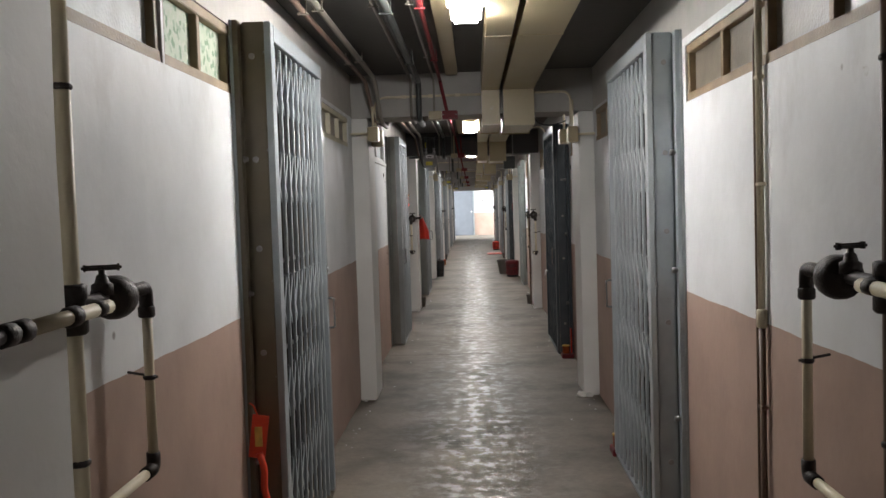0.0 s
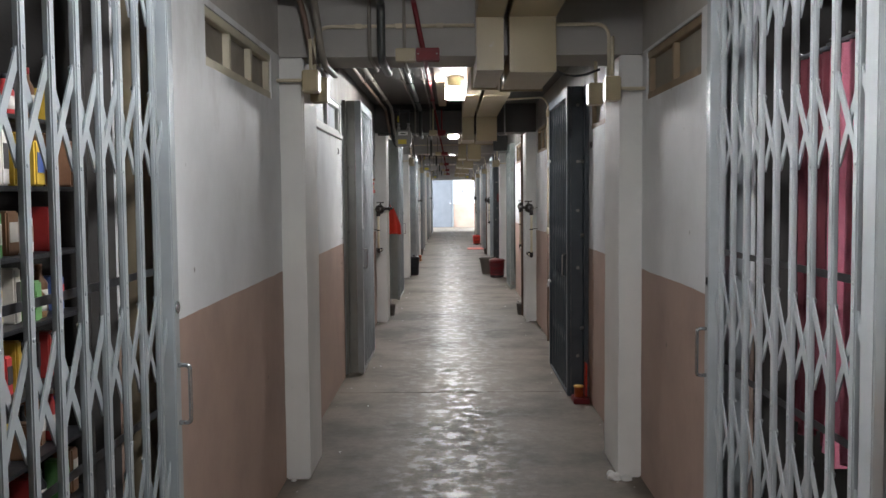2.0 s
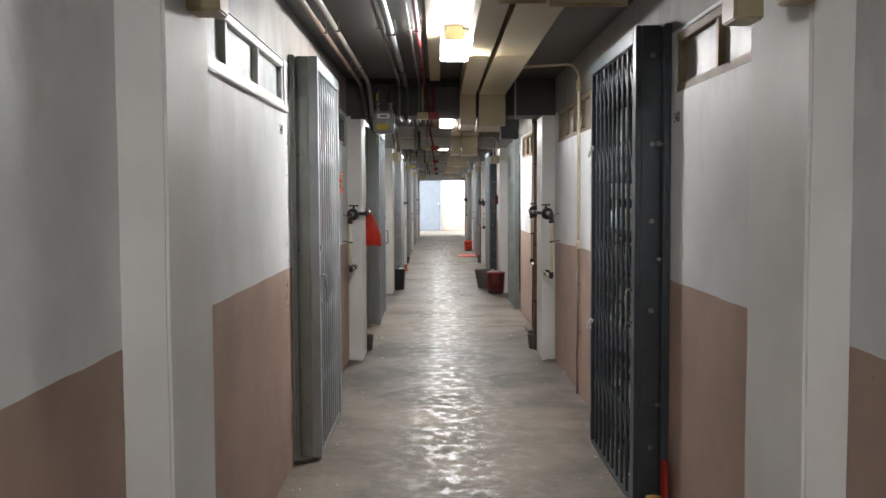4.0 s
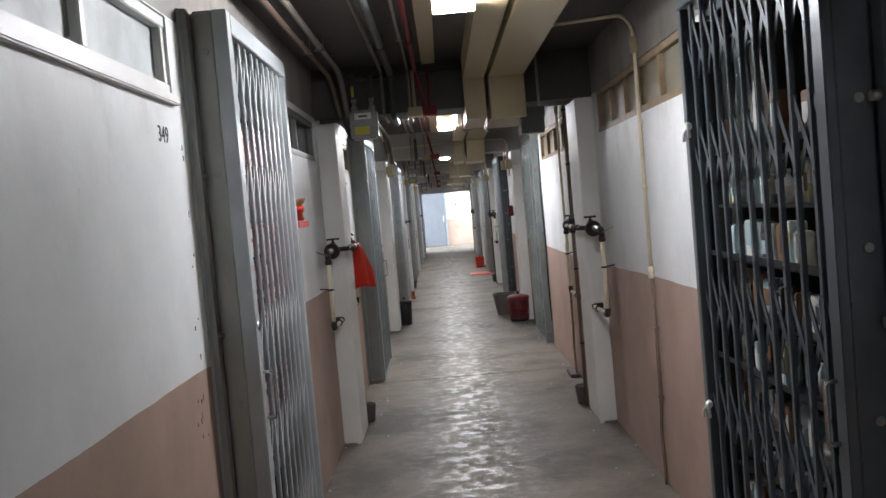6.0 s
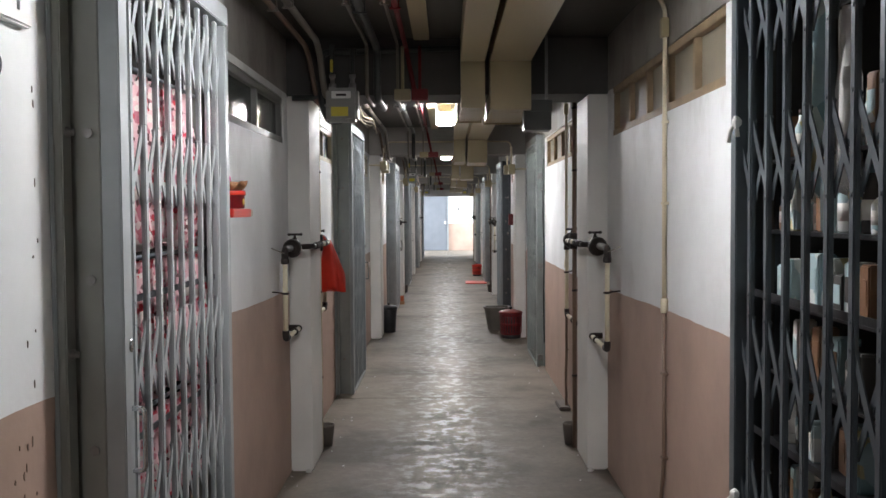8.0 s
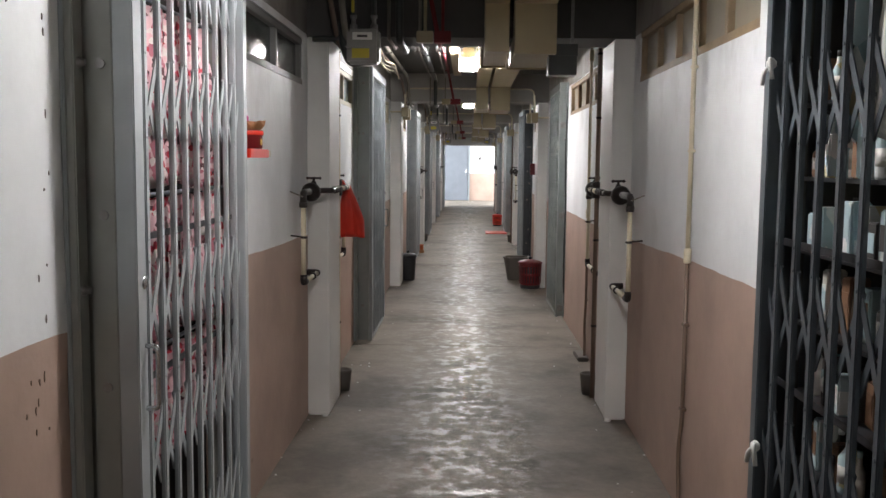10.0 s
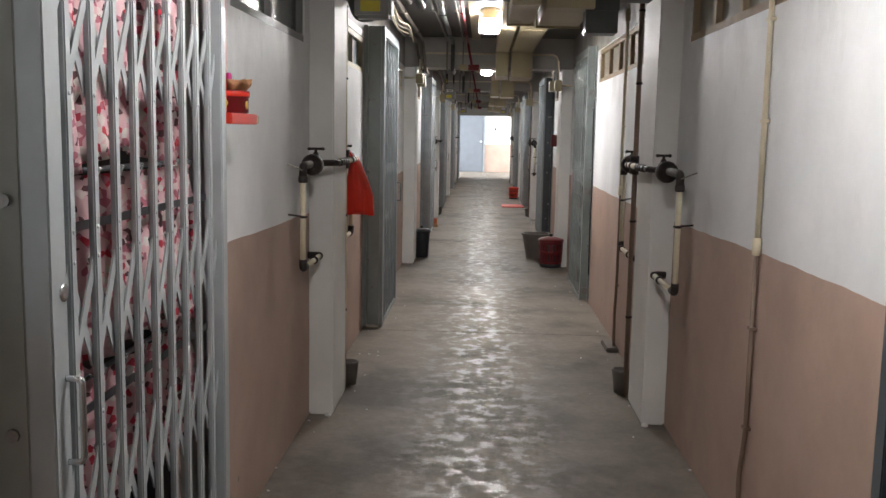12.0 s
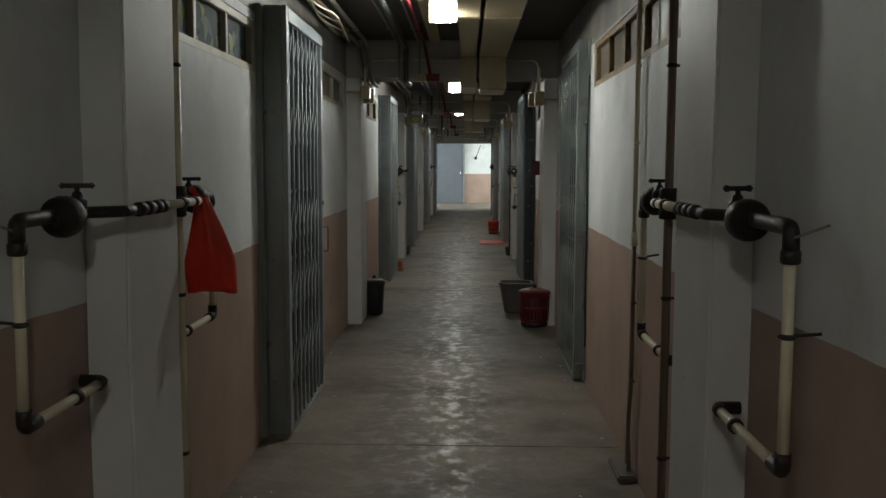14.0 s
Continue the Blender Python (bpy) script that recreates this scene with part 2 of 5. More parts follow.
STEEL = mat("grey_gate_paint", (0.33, 0.365, 0.385), 0.38, 0.35, var=0.12, scale=8, bump=0.08, fine=60, wear=(0.2, 0.16, 0.12), wear_amount=0.03)
PALE_STEEL = mat("pale_gate_paint", (0.39, 0.42, 0.435), 0.36, 0.25, var=0.10, scale=8, bump=0.08, fine=60, wear=(0.22, 0.18, 0.14), wear_amount=0.02)
DULL_STEEL = mat("dull_gate_steel", (0.30, 0.305, 0.28), 0.42, 0.15, var=0.14, scale=5, bump=0.1, fine=60, wear=(0.12, 0.10, 0.08), wear_amount=0.06)
OLIVE_STEEL = mat("weathered_gate_steel", (0.15, 0.125, 0.085), 0.52, 0.1, var=0.18, scale=5, bump=0.1, fine=60, wear=(0.13, 0.10, 0.075), wear_amount=0.1)
LOBBY_BLUE = mat("blue_grey_door_paint", (0.15, 0.165, 0.19), 0.55, var=0.08, scale=4, bump=0.1)
GREEN_STEEL = mat("green_grey_gate_paint", (0.29, 0.32, 0.312), 0.4, 0.3, var=0.12, scale=6, bump=0.1, fine=60, wear=(0.2, 0.16, 0.12), wear_amount=0.05)
DARK_STEEL = mat("charcoal_gate_paint", (0.085, 0.10, 0.115), 0.34, 0.3, var=0.15, scale=8, bump=0.08, fine=60)
BOLT = mat("zinc_bolt", (0.30, 0.29, 0.28), 0.35, 0.8, var=0.2, scale=40, bump=0.1)
CHROME = mat("bright_steel", (0.62, 0.63, 0.64), 0.22, 0.95, var=0.08, scale=20, bump=0.05)
CREAM = mat("cream_trunking_paint", (0.40, 0.335, 0.20), 0.36, var=0.07, scale=3, bump=0.08, fine=25, wear=(0.45, 0.40, 0.29), wear_amount=0.06)
PVC = mat("cream_pvc_pipe", (0.68, 0.61, 0.45), 0.4, var=0.10, scale=7, bump=0.1, wear=(0.40, 0.34, 0.25), wear_amount=0.08)
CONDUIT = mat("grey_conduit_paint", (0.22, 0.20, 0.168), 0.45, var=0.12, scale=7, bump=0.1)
BROWN_PIPE = mat("brown_painted_pipe", (0.17, 0.115, 0.085), 0.5, var=0.15, scale=7, bump=0.2)
GREEN_PIPE = mat("dark_green_pipe", (0.055, 0.06, 0.057), 0.42, 0.2, var=0.15, scale=7)
IRON = mat("black_cast_iron", (0.035, 0.028, 0.026), 0.5, 0.4, var=0.3, scale=30, bump=0.5, fine=160, wear=(0.10, 0.045, 0.025), wear_amount=0.12)
RED_PAINT = mat("dark_red_pipe_paint", (0.17, 0.012, 0.016), 0.6, var=0.15, scale=10)
RED_CLOTH = mat("red_plastic_bag", (0.72, 0.035, 0.016), 0.4, var=0.12, scale=9, bump=0.4, fine=35)
RED_PLASTIC = mat("dark_red_plastic", (0.15, 0.012, 0.016), 0.4, var=0.12, scale=9)
BRIGHT_RED = mat("bright_red_plastic", (0.62, 0.04, 0.022), 0.38, var=0.10, scale=9)
RED_PAPER = mat("red_paper", (0.75, 0.07, 0.03), 0.6, var=0.10, scale=30)
GOLD = mat("gold_print", (0.75, 0.48, 0.12), 0.4, 0.4, var=0.2, scale=40)
BLACK = mat("black_plastic", (0.018, 0.019, 0.022), 0.4, var=0.2, scale=12)
GREY_PLASTIC = mat("grey_brown_plastic", (0.135, 0.12, 0.105), 0.5, var=0.12, scale=8)
WOOD = mat("old_window_timber", (0.29, 0.215, 0.135), 0.6, var=0.22, scale=9, bump=0.4, wear=(0.42, 0.37, 0.27), wear_amount=0.1)
CREAM_WOOD = mat("cream_window_paint", (0.56, 0.52, 0.40), 0.5, var=0.12, scale=7, bump=0.3, wear=(0.33, 0.26, 0.18), wear_amount=0.12)
WHITE_FRAME = mat("white_window_paint", (0.74, 0.74, 0.72), 0.45, var=0.06, scale=7)
ALU = mat("aluminium_frame", (0.20, 0.20, 0.195), 0.55, 0.2, var=0.1, scale=9)
PALE_GLASS = frosted("pale_obscured_glass", (0.60, 0.66, 0.67), 0.3, 0.5)
GREEN_GLASS = printed("green_patterned_glass", (0.50, 0.58, 0.46), [(0.34, 0.45, 0.33), (0.24, 0.36, 0.24), (0.55, 0.60, 0.50)], 55)
STAINED_GLASS = printed("stained_patterned_glass", (0.06, 0.09, 0.10), [(0.10, 0.17, 0.18), (0.30, 0.30, 0.10), (0.04, 0.05, 0.06), (0.16, 0.22, 0.14)], 16)
DUSTY_GLASS = frosted("dusty_glass", (0.30, 0.26, 0.20), 0.3, 0.4)
DARK_GLASS = frosted("dark_window_glass", (0.10, 0.12, 0.11), 0.4, 0.12)
BOARD = mat("cream_vent_board", (0.25, 0.22, 0.165), 0.6, var=0.12, scale=8)
# near-black colour that holds the shade of unlit rooms, also on dark rack goods
SHADE_DARK = mat("dim_room_plaster", (0.055, 0.052, 0.05), 0.7, var=0.15, scale=4)
OPAL = glow("lit_opal_cover", (1.0, 0.98, 0.97), 310.0)
# far lamps given extra strength to brighten the distant stretch
OPAL_FAR = glow("fresh_lit_opal_cover", (1.0, 0.98, 0.97), 430.0)
NUMBER = mat("black_stencil_paint", (0.03, 0.03, 0.032), 0.6, var=0.2, scale=30)
METER_GREY = mat("meter_casting", (0.25, 0.25, 0.235), 0.4, 0.3, var=0.12, scale=15)
YELLOW = mat("yellow_label", (0.55, 0.45, 0.04), 0.5, var=0.05, scale=20)
LABEL_WHITE = mat("white_label", (0.75, 0.75, 0.73), 0.5, var=0.05, scale=20)
RUST = mat("rusty_tin", (0.42, 0.10, 0.03), 0.5, 0.3, var=0.3, scale=25, bump=0.4)
CARD = mat("brown_cardboard", (0.33, 0.17, 0.08), 0.7, var=0.12, scale=15)
PINK_CLOTH = printed("pink_floral_cloth", (0.80, 0.55, 0.58), [(0.82, 0.72, 0.70), (0.80, 0.76, 0.72), (0.62, 0.06, 0.09), (0.16, 0.07, 0.08), (0.55, 0.20, 0.25)], 66)
ROSE_CLOTH = mat("rose_pink_cloth", (0.52, 0.17, 0.24), 0.8, var=0.2, scale=9, bump=0.3)
MAROON_CLOTH = mat("maroon_cloth", (0.16, 0.035, 0.05), 0.85, var=0.2, scale=9, bump=0.3)
PALE_WRAP = printed("pale_blue_packaging", (0.40, 0.52, 0.55), [(0.62, 0.66, 0.64), (0.26, 0.38, 0.42), (0.52, 0.46, 0.26), (0.70, 0.72, 0.70)], 17)
PACK = [mat("packet_" + k, c, 0.45, var=0.1, scale=30) for k, c in (("white", (0.62, 0.60, 0.56)), ("red", (0.46, 0.05, 0.05)), ("yellow", (0.62, 0.42, 0.06)),
        ("blue", (0.08, 0.13, 0.32)), ("green", (0.12, 0.28, 0.10)), ("brown", (0.22, 0.12, 0.07)))]


# ---- building helpers ----
def bm_box(bm, x0, x1, y0, y1, z0, z1, bevel=0.0):
    v = bmesh.ops.create_cube(bm, size=1.0)["verts"]
    for p in v:
        p.co = Vector(((x0 + x1) / 2 + p.co.x * (x1 - x0), (y0 + y1) / 2 + p.co.y * (y1 - y0), (z0 + z1) / 2 + p.co.z * (z1 - z0)))
    if bevel:
        edges = {e for p in v for e in p.link_edges}
        bmesh.ops.bevel(bm, geom=list(edges), offset=bevel, segments=2, affect="EDGES", clamp_overlap=True)
    return bm


def box(x0, x1, y0, y1, z0, z1, bevel=0.0):
    return bm_box(bmesh.new(), min(x0, x1), max(x0, x1), min(y0, y1), max(y0, y1), z0, z1, bevel)


def bm_tube(bm, pts, r, n=10, bend=0.0):
    """A round pipe along pts, its corners eased over the length bend."""
    pts = [Vector(p) for p in pts]
    path = [pts[0]]
    for a, b, c in zip(pts, pts[1:], pts[2:]):
        if bend:
            d = min(bend, (b - a).length * 0.49, (c - b).length * 0.49)
            p, q = b + (a - b).normalized() * d, b + (c - b).normalized() * d
            for k in range(7):
                t = k / 6
                path.append((1 - t) ** 2 * p + 2 * t * (1 - t) * b + t * t * q)
        else:
            path.append(b)
    path.append(pts[-1])
    rings, side = [], None
    for i, p in enumerate(path):
        d = (path[min(i + 1, len(path) - 1)] - path[max(i - 1, 0)]).normalized()
        if side is None:
            side = d.orthogonal().normalized()
        side = (side - d * side.dot(d)).normalized()
        up = d.cross(side)
        rings.append([bm.verts.new(p + r * (math.cos(2 * math.pi * k / n) * side + math.sin(2 * math.pi * k / n) * up)) for k in range(n)])
    for a, b in zip(rings, rings[1:]):
        for k in range(n):
            f = bm.faces.new((a[k], a[(k + 1) % n], b[(k + 1) % n], b[k]))
            f.smooth = True
    bm.faces.new(rings[0][::-1])
    bm.faces.new(rings[-1])
    return bm


def tube(pts, r, n=10, bend=0.0):
    return bm_tube(bmesh.new(), pts, r, n, bend)


def lathe(profile, n=20, axis="z"):
    """A turned body from (radius, height) pairs."""
    bm = bmesh.new()
    rings = []
    for r, h in profile:
        ring = []
        for k in range(n):
            a = 2 * math.pi * k / n
            c, s = r * math.cos(a), r * math.sin(a)
            ring.append(bm.verts.new({"z": (c, s, h), "y": (c, h, s), "x": (h, c, s)}[axis]))
        rings.append(ring)
    for a, b in zip(rings, rings[1:]):
        for k in range(n):
            f = bm.faces.new((a[k], a[(k + 1) % n], b[(k + 1) % n], b[k]))
            f.smooth = True
    bm.faces.new(rings[0])
    bm.faces.new(rings[-1])
    bmesh.ops.recalc_face_normals(bm, faces=bm.faces)
    return bm


def moved(bm, x, y, z, turn=0.0):
    bmesh.ops.transform(bm, matrix=pose(x, y, z, 0, 0, turn), verts=bm.verts)
    return bm


def mesh_of(name, bm, material):
    me = bpy.data.meshes.new(name)
    bmesh.ops.recalc_face_normals(bm, faces=bm.faces)
    bm.to_mesh(me)
    bm.free()
    me.materials.append(material)
    return me


def part(name, bm, material, parent=None, label=""):
    """One mesh object under a thing (or at top level); a ready mesh may be given in place of a bmesh."""
    ob = new(name, bm if isinstance(bm, bpy.types.Mesh) else mesh_of(name, bm, material))
    if parent:
        ob.parent = parent
    return tagged(ob, label)


def thing(name, label, category, x=0, y=0, z=0, group="", turn=0.0):
    ob = new(name)
    ob.matrix_basis = pose(x, y, z, 0, 0, turn)
    ob.empty_display_size = 0.1
    return tagged(ob, label, category, group)


def structure(name, bm, material, label, category):
    return tagged(part(name, bm, material), label, category, kind="structure")


def wall_with_holes(bm, x0, x1, ys, ye, z1, holes):
    """A slab along y from ys to ye with rectangular holes (y0, y1, z0, z1)."""
    cuts_y = sorted({ys, ye, *[h[0] for h in holes], *[h[1] for h in holes]})
    for a, b in zip(cuts_y, cuts_y[1:]):
        spans = sorted((h[2], h[3]) for h in holes if h[0] <= a + 1e-6 and h[1] >= b - 1e-6)
        z = 0.0
        for lo, hi in spans:
            if lo > z + 1e-6:
                bm_box(bm, x0, x1, a, b, z, lo)
            z = hi
        if z < z1:
            bm_box(bm, x0, x1, a, b, z, z1)
    bmesh.ops.remove_doubles(bm, verts=bm.verts, dist=1e-5)
    return bm


# ---- gates and windows: where they are ----
# side, near end, far end, head, paints (plate, lattice), what stands behind
GATES = [
    (-1, 3.40, 4.56, OLIVE_STEEL, STEEL, "shop"), (1, 3.95, 5.13, STEEL, PALE_STEEL, "rose"),
    (-1, 9.48, 10.55, DULL_STEEL, PALE_STEEL, "floral"), (1, 8.63, 9.83, DARK_STEEL, DARK_STEEL, "packs"),
    (-1, 14.66, 15.78, GREEN_STEEL, STEEL, ""), (1, 15.95, 17.02, GREEN_STEEL, GREEN_STEEL, ""),
    (-1, 20.85, 21.95, STEEL, PALE_STEEL, ""), (1, 20.5, 21.6, DARK_STEEL, STEEL, ""),
    (-1, 25.6, 26.7, STEEL, PALE_STEEL, ""), (1, 26.3, 27.4, STEEL, PALE_STEEL, ""),
    (-1, 31.4, 32.5, STEEL, PALE_STEEL, ""), (1, 31.0, 32.1, STEEL, PALE_STEEL, ""),
    (-1, 36.2, 37.2, STEEL, PALE_STEEL, ""),
]
# near end, far end, sill, head, frame, glass, number of lights
WINDOWS_LEFT = [
    (-1.4, 0.9, 1.90, 2.16, CREAM_WOOD, DUSTY_GLASS, 4), (1.66, 2.58, 1.905, 2.16, WOOD, PALE_GLASS, 1),
    (2.60, 3.36, 1.905, 2.16, WOOD, GREEN_GLASS, 2), (5.42, 6.60, 1.90, 2.11, CREAM_WOOD, DUSTY_GLASS, 3),
    (7.40, 9.30, 1.895, 2.13, WHITE_FRAME, PALE_GLASS, 3), (11.12, 12.42, 1.85, 2.10, ALU, DARK_GLASS, 2),
    (13.15, 14.60, 1.845, 2.09, CREAM_WOOD, STAINED_GLASS, 3), (16.2, 17.85, 1.86, 2.10, CREAM_WOOD, DUSTY_GLASS, 3),
    (18.7, 20.6, 1.86, 2.10, WOOD, DUSTY_GLASS, 3), (22.3, 23.3, 1.86, 2.10, WOOD, DUSTY_GLASS, 2),
]
WINDOWS_RIGHT = [
    (-1.4, 0.9, 1.85, 2.08, WOOD, DUSTY_GLASS, 4), (1.75, 3.84, 1.865, 2.10, WOOD, DUSTY_GLASS, 4), (5.72, 6.7, 1.89, 2.12, WOOD, BOARD, 2),
    (7.40, 8.50, 1.87, 2.12, WOOD, DUSTY_GLASS, 2), (10.35, 12.40, 1.875, 2.14, WOOD, BOARD, 5), (13.2, 15.75, 1.865, 2.13, WOOD, DUSTY_GLASS, 5),
    (17.2, 17.9, 1.86, 2.10, WOOD, DUSTY_GLASS, 2), (18.7, 20.3, 1.86, 2.10, WOOD, DUSTY_GLASS, 3), (22.1, 23.3, 1.86, 2.10, WOOD, DUSTY_GLASS, 2),
]
WINDOWS = [(-1, *w) for w in WINDOWS_LEFT] + [(1, *w) for w in WINDOWS_RIGHT]
HEAD = 2.06

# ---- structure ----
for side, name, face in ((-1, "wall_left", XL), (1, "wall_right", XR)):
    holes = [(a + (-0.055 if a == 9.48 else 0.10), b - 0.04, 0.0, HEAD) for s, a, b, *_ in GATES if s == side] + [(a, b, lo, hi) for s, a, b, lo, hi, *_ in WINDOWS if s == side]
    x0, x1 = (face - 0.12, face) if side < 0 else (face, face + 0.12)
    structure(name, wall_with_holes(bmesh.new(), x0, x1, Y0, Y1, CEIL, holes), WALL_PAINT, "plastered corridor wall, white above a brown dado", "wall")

bm = bmesh.new()
JOINTS = [Y0, 3.2, 8.84, 14.58, 20.2, 25.7, 31.2, 41.9]
for a, b in zip(JOINTS, JOINTS[1:]):
    bm_box(bm, -3.2 if b > 40 else XL - 0.6, 3.2 if b > 40 else XR + 0.6, a + 0.004, b - 0.004, -0.06, 0.0)
bm_box(bm, -3.2, 3.2, Y0, 41.9, -0.12, -0.06)
structure("floor", bm, FLOOR, "grey trowelled concrete floor polished by feet", "floor")
structure("ceiling", box(XL - 0.12, XR + 0.12, Y0, Y1, CEIL, CEIL + 0.15), CEILING, "low grimy painted concrete ceiling, its shade put into a dark colour", "ceiling")
structure("wall_back", box(XL - 0.12, XR + 0.12, Y0 - 0.12, Y0, 0, CEIL), WALL_PAINT, "plain end wall behind the walk", "wall")

for i, (a, b) in enumerate(PILLARS):
    structure("beam", box(XL, XR, a + 0.01, b - 0.01, SOFFIT, CEIL), SHADED_BEAM if i == 2 else BEAM, "concrete cross beam with its shade put into the paint" if i == 2 else "painted concrete cross beam", "beam")
    for face, tip in ((XL, -0.578), (XR, 0.985)):
        bm = box(face, tip, a, b, 0, SOFFIT - 0.003, 0.008)
        bmesh.ops.subdivide_edges(bm, edges=[e for e in bm.edges if abs(e.verts[0].co.z - e.verts[1].co.z) > 1], cuts=14)
        for v in bm.verts:
            v.co += 0.004 * noise.noise_vector(v.co * 3.1) * (1 if 0.05 < v.co.z < 2.0 else 0)
        structure("pillar", bm, WHITE, "white painted concrete pillar with rough edges", "pillar")

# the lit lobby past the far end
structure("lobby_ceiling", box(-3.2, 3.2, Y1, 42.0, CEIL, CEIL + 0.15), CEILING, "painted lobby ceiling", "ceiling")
structure("lobby_wall", wall_with_holes(bmesh.new(), 3.2, 3.32, Y1, 42.0, CEIL, [(Y1 + 0.3, 41.7, 0.9, 2.35)]), WALL_PAINT, "lobby wall with an open window to daylight", "wall")
structure("lobby_wall", wall_with_holes(bmesh.new(), -3.32, -3.2, Y1, 42.0, CEIL, [(Y1 + 0.3, 41.7, 0.9, 2.35)]), WALL_PAINT, "lobby wall with an open window to daylight", "wall")
structure("lobby_wall", box(-3.2, XL - 0.12, Y1 - 0.12, Y1, 0, CEIL), WALL_PAINT, "lobby wall beside the corridor", "wall")
structure("lobby_wall", box(XR + 0.12, 3.2, Y1 - 0.12, Y1, 0, CEIL), WALL_PAINT, "lobby wall beside the corridor", "wall")
structure("lobby_wall", box(-3.2, 3.2, 42.0, 42.12, 0, CEIL), WALL_PAINT, "lobby end wall, white above a brown dado", "wall")
for x, turn in ((3.15, 90), (-3.15, -90)):
    day = bpy.data.lights.new("daylight", "AREA")
    day.shape, day.size, day.size_y, day.energy, day.color = "RECTANGLE", 3.2, 1.4, DAY_POWER, (0.90, 0.96, 1.0)
    ob = new("daylight", day)
    ob.matrix_basis = look((x, 39.9, 1.65), (0, 39.9, 1.2))


# ---- things ----
def window(side, a, b, lo, hi, frame_mat, glass, count):
    face = XL if side < 0 else XR
    into = face + side * 0.05
    w = thing("transom_window", "high strip of " + {"old_window_timber": "old brown timber", "cream_window_paint": "cream painted timber", "white_window_paint": "white painted", "aluminium_frame": "grey metal"}[frame_mat.name] +
              " framed lights above the dado wall", "window", face, a, lo)
    w["kind"] = "structure"
    W, Hh = b - a, hi - lo
    t = 0.035
    bm = bmesh.new()
    x0, x1 = side * 0.005, side * 0.075
    x0, x1 = min(x0, x1), max(x0, x1)
    bm_box(bm, x0, x1, 0, W, 0, t, 0.003)
    bm_box(bm, x0, x1, 0, W, Hh - t, Hh, 0.003)
    part("window_frame", bm, frame_mat, w)
    for k in range(count + 1):
        y = k * (W - t) / count
        part("mullion", box(x0 + 0.004, x1 - 0.004, y, y + t, t, Hh - t, 0.003), frame_mat, w)
    for k in range(count):
        ya, yb = k * (W - t) / count + t, (k + 1) * (W - t) / count
        part("pane", box(side * 0.035, side * 0.041, ya, yb, t, Hh - t), glass, w)
    if frame_mat is WHITE_FRAME:
        part("window_sill", box(-side * 0.022, side * 0.07, -0.01, W + 0.01, -0.03, -0.001, 0.004), frame_mat, w)
    # shallow box behind the lights, its dark colour stands in for an unlit room
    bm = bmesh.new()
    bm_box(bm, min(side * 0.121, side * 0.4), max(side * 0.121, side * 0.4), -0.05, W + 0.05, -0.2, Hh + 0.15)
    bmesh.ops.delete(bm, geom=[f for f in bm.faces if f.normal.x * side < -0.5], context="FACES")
    part("reveal", bm, SHADE_DARK, w)


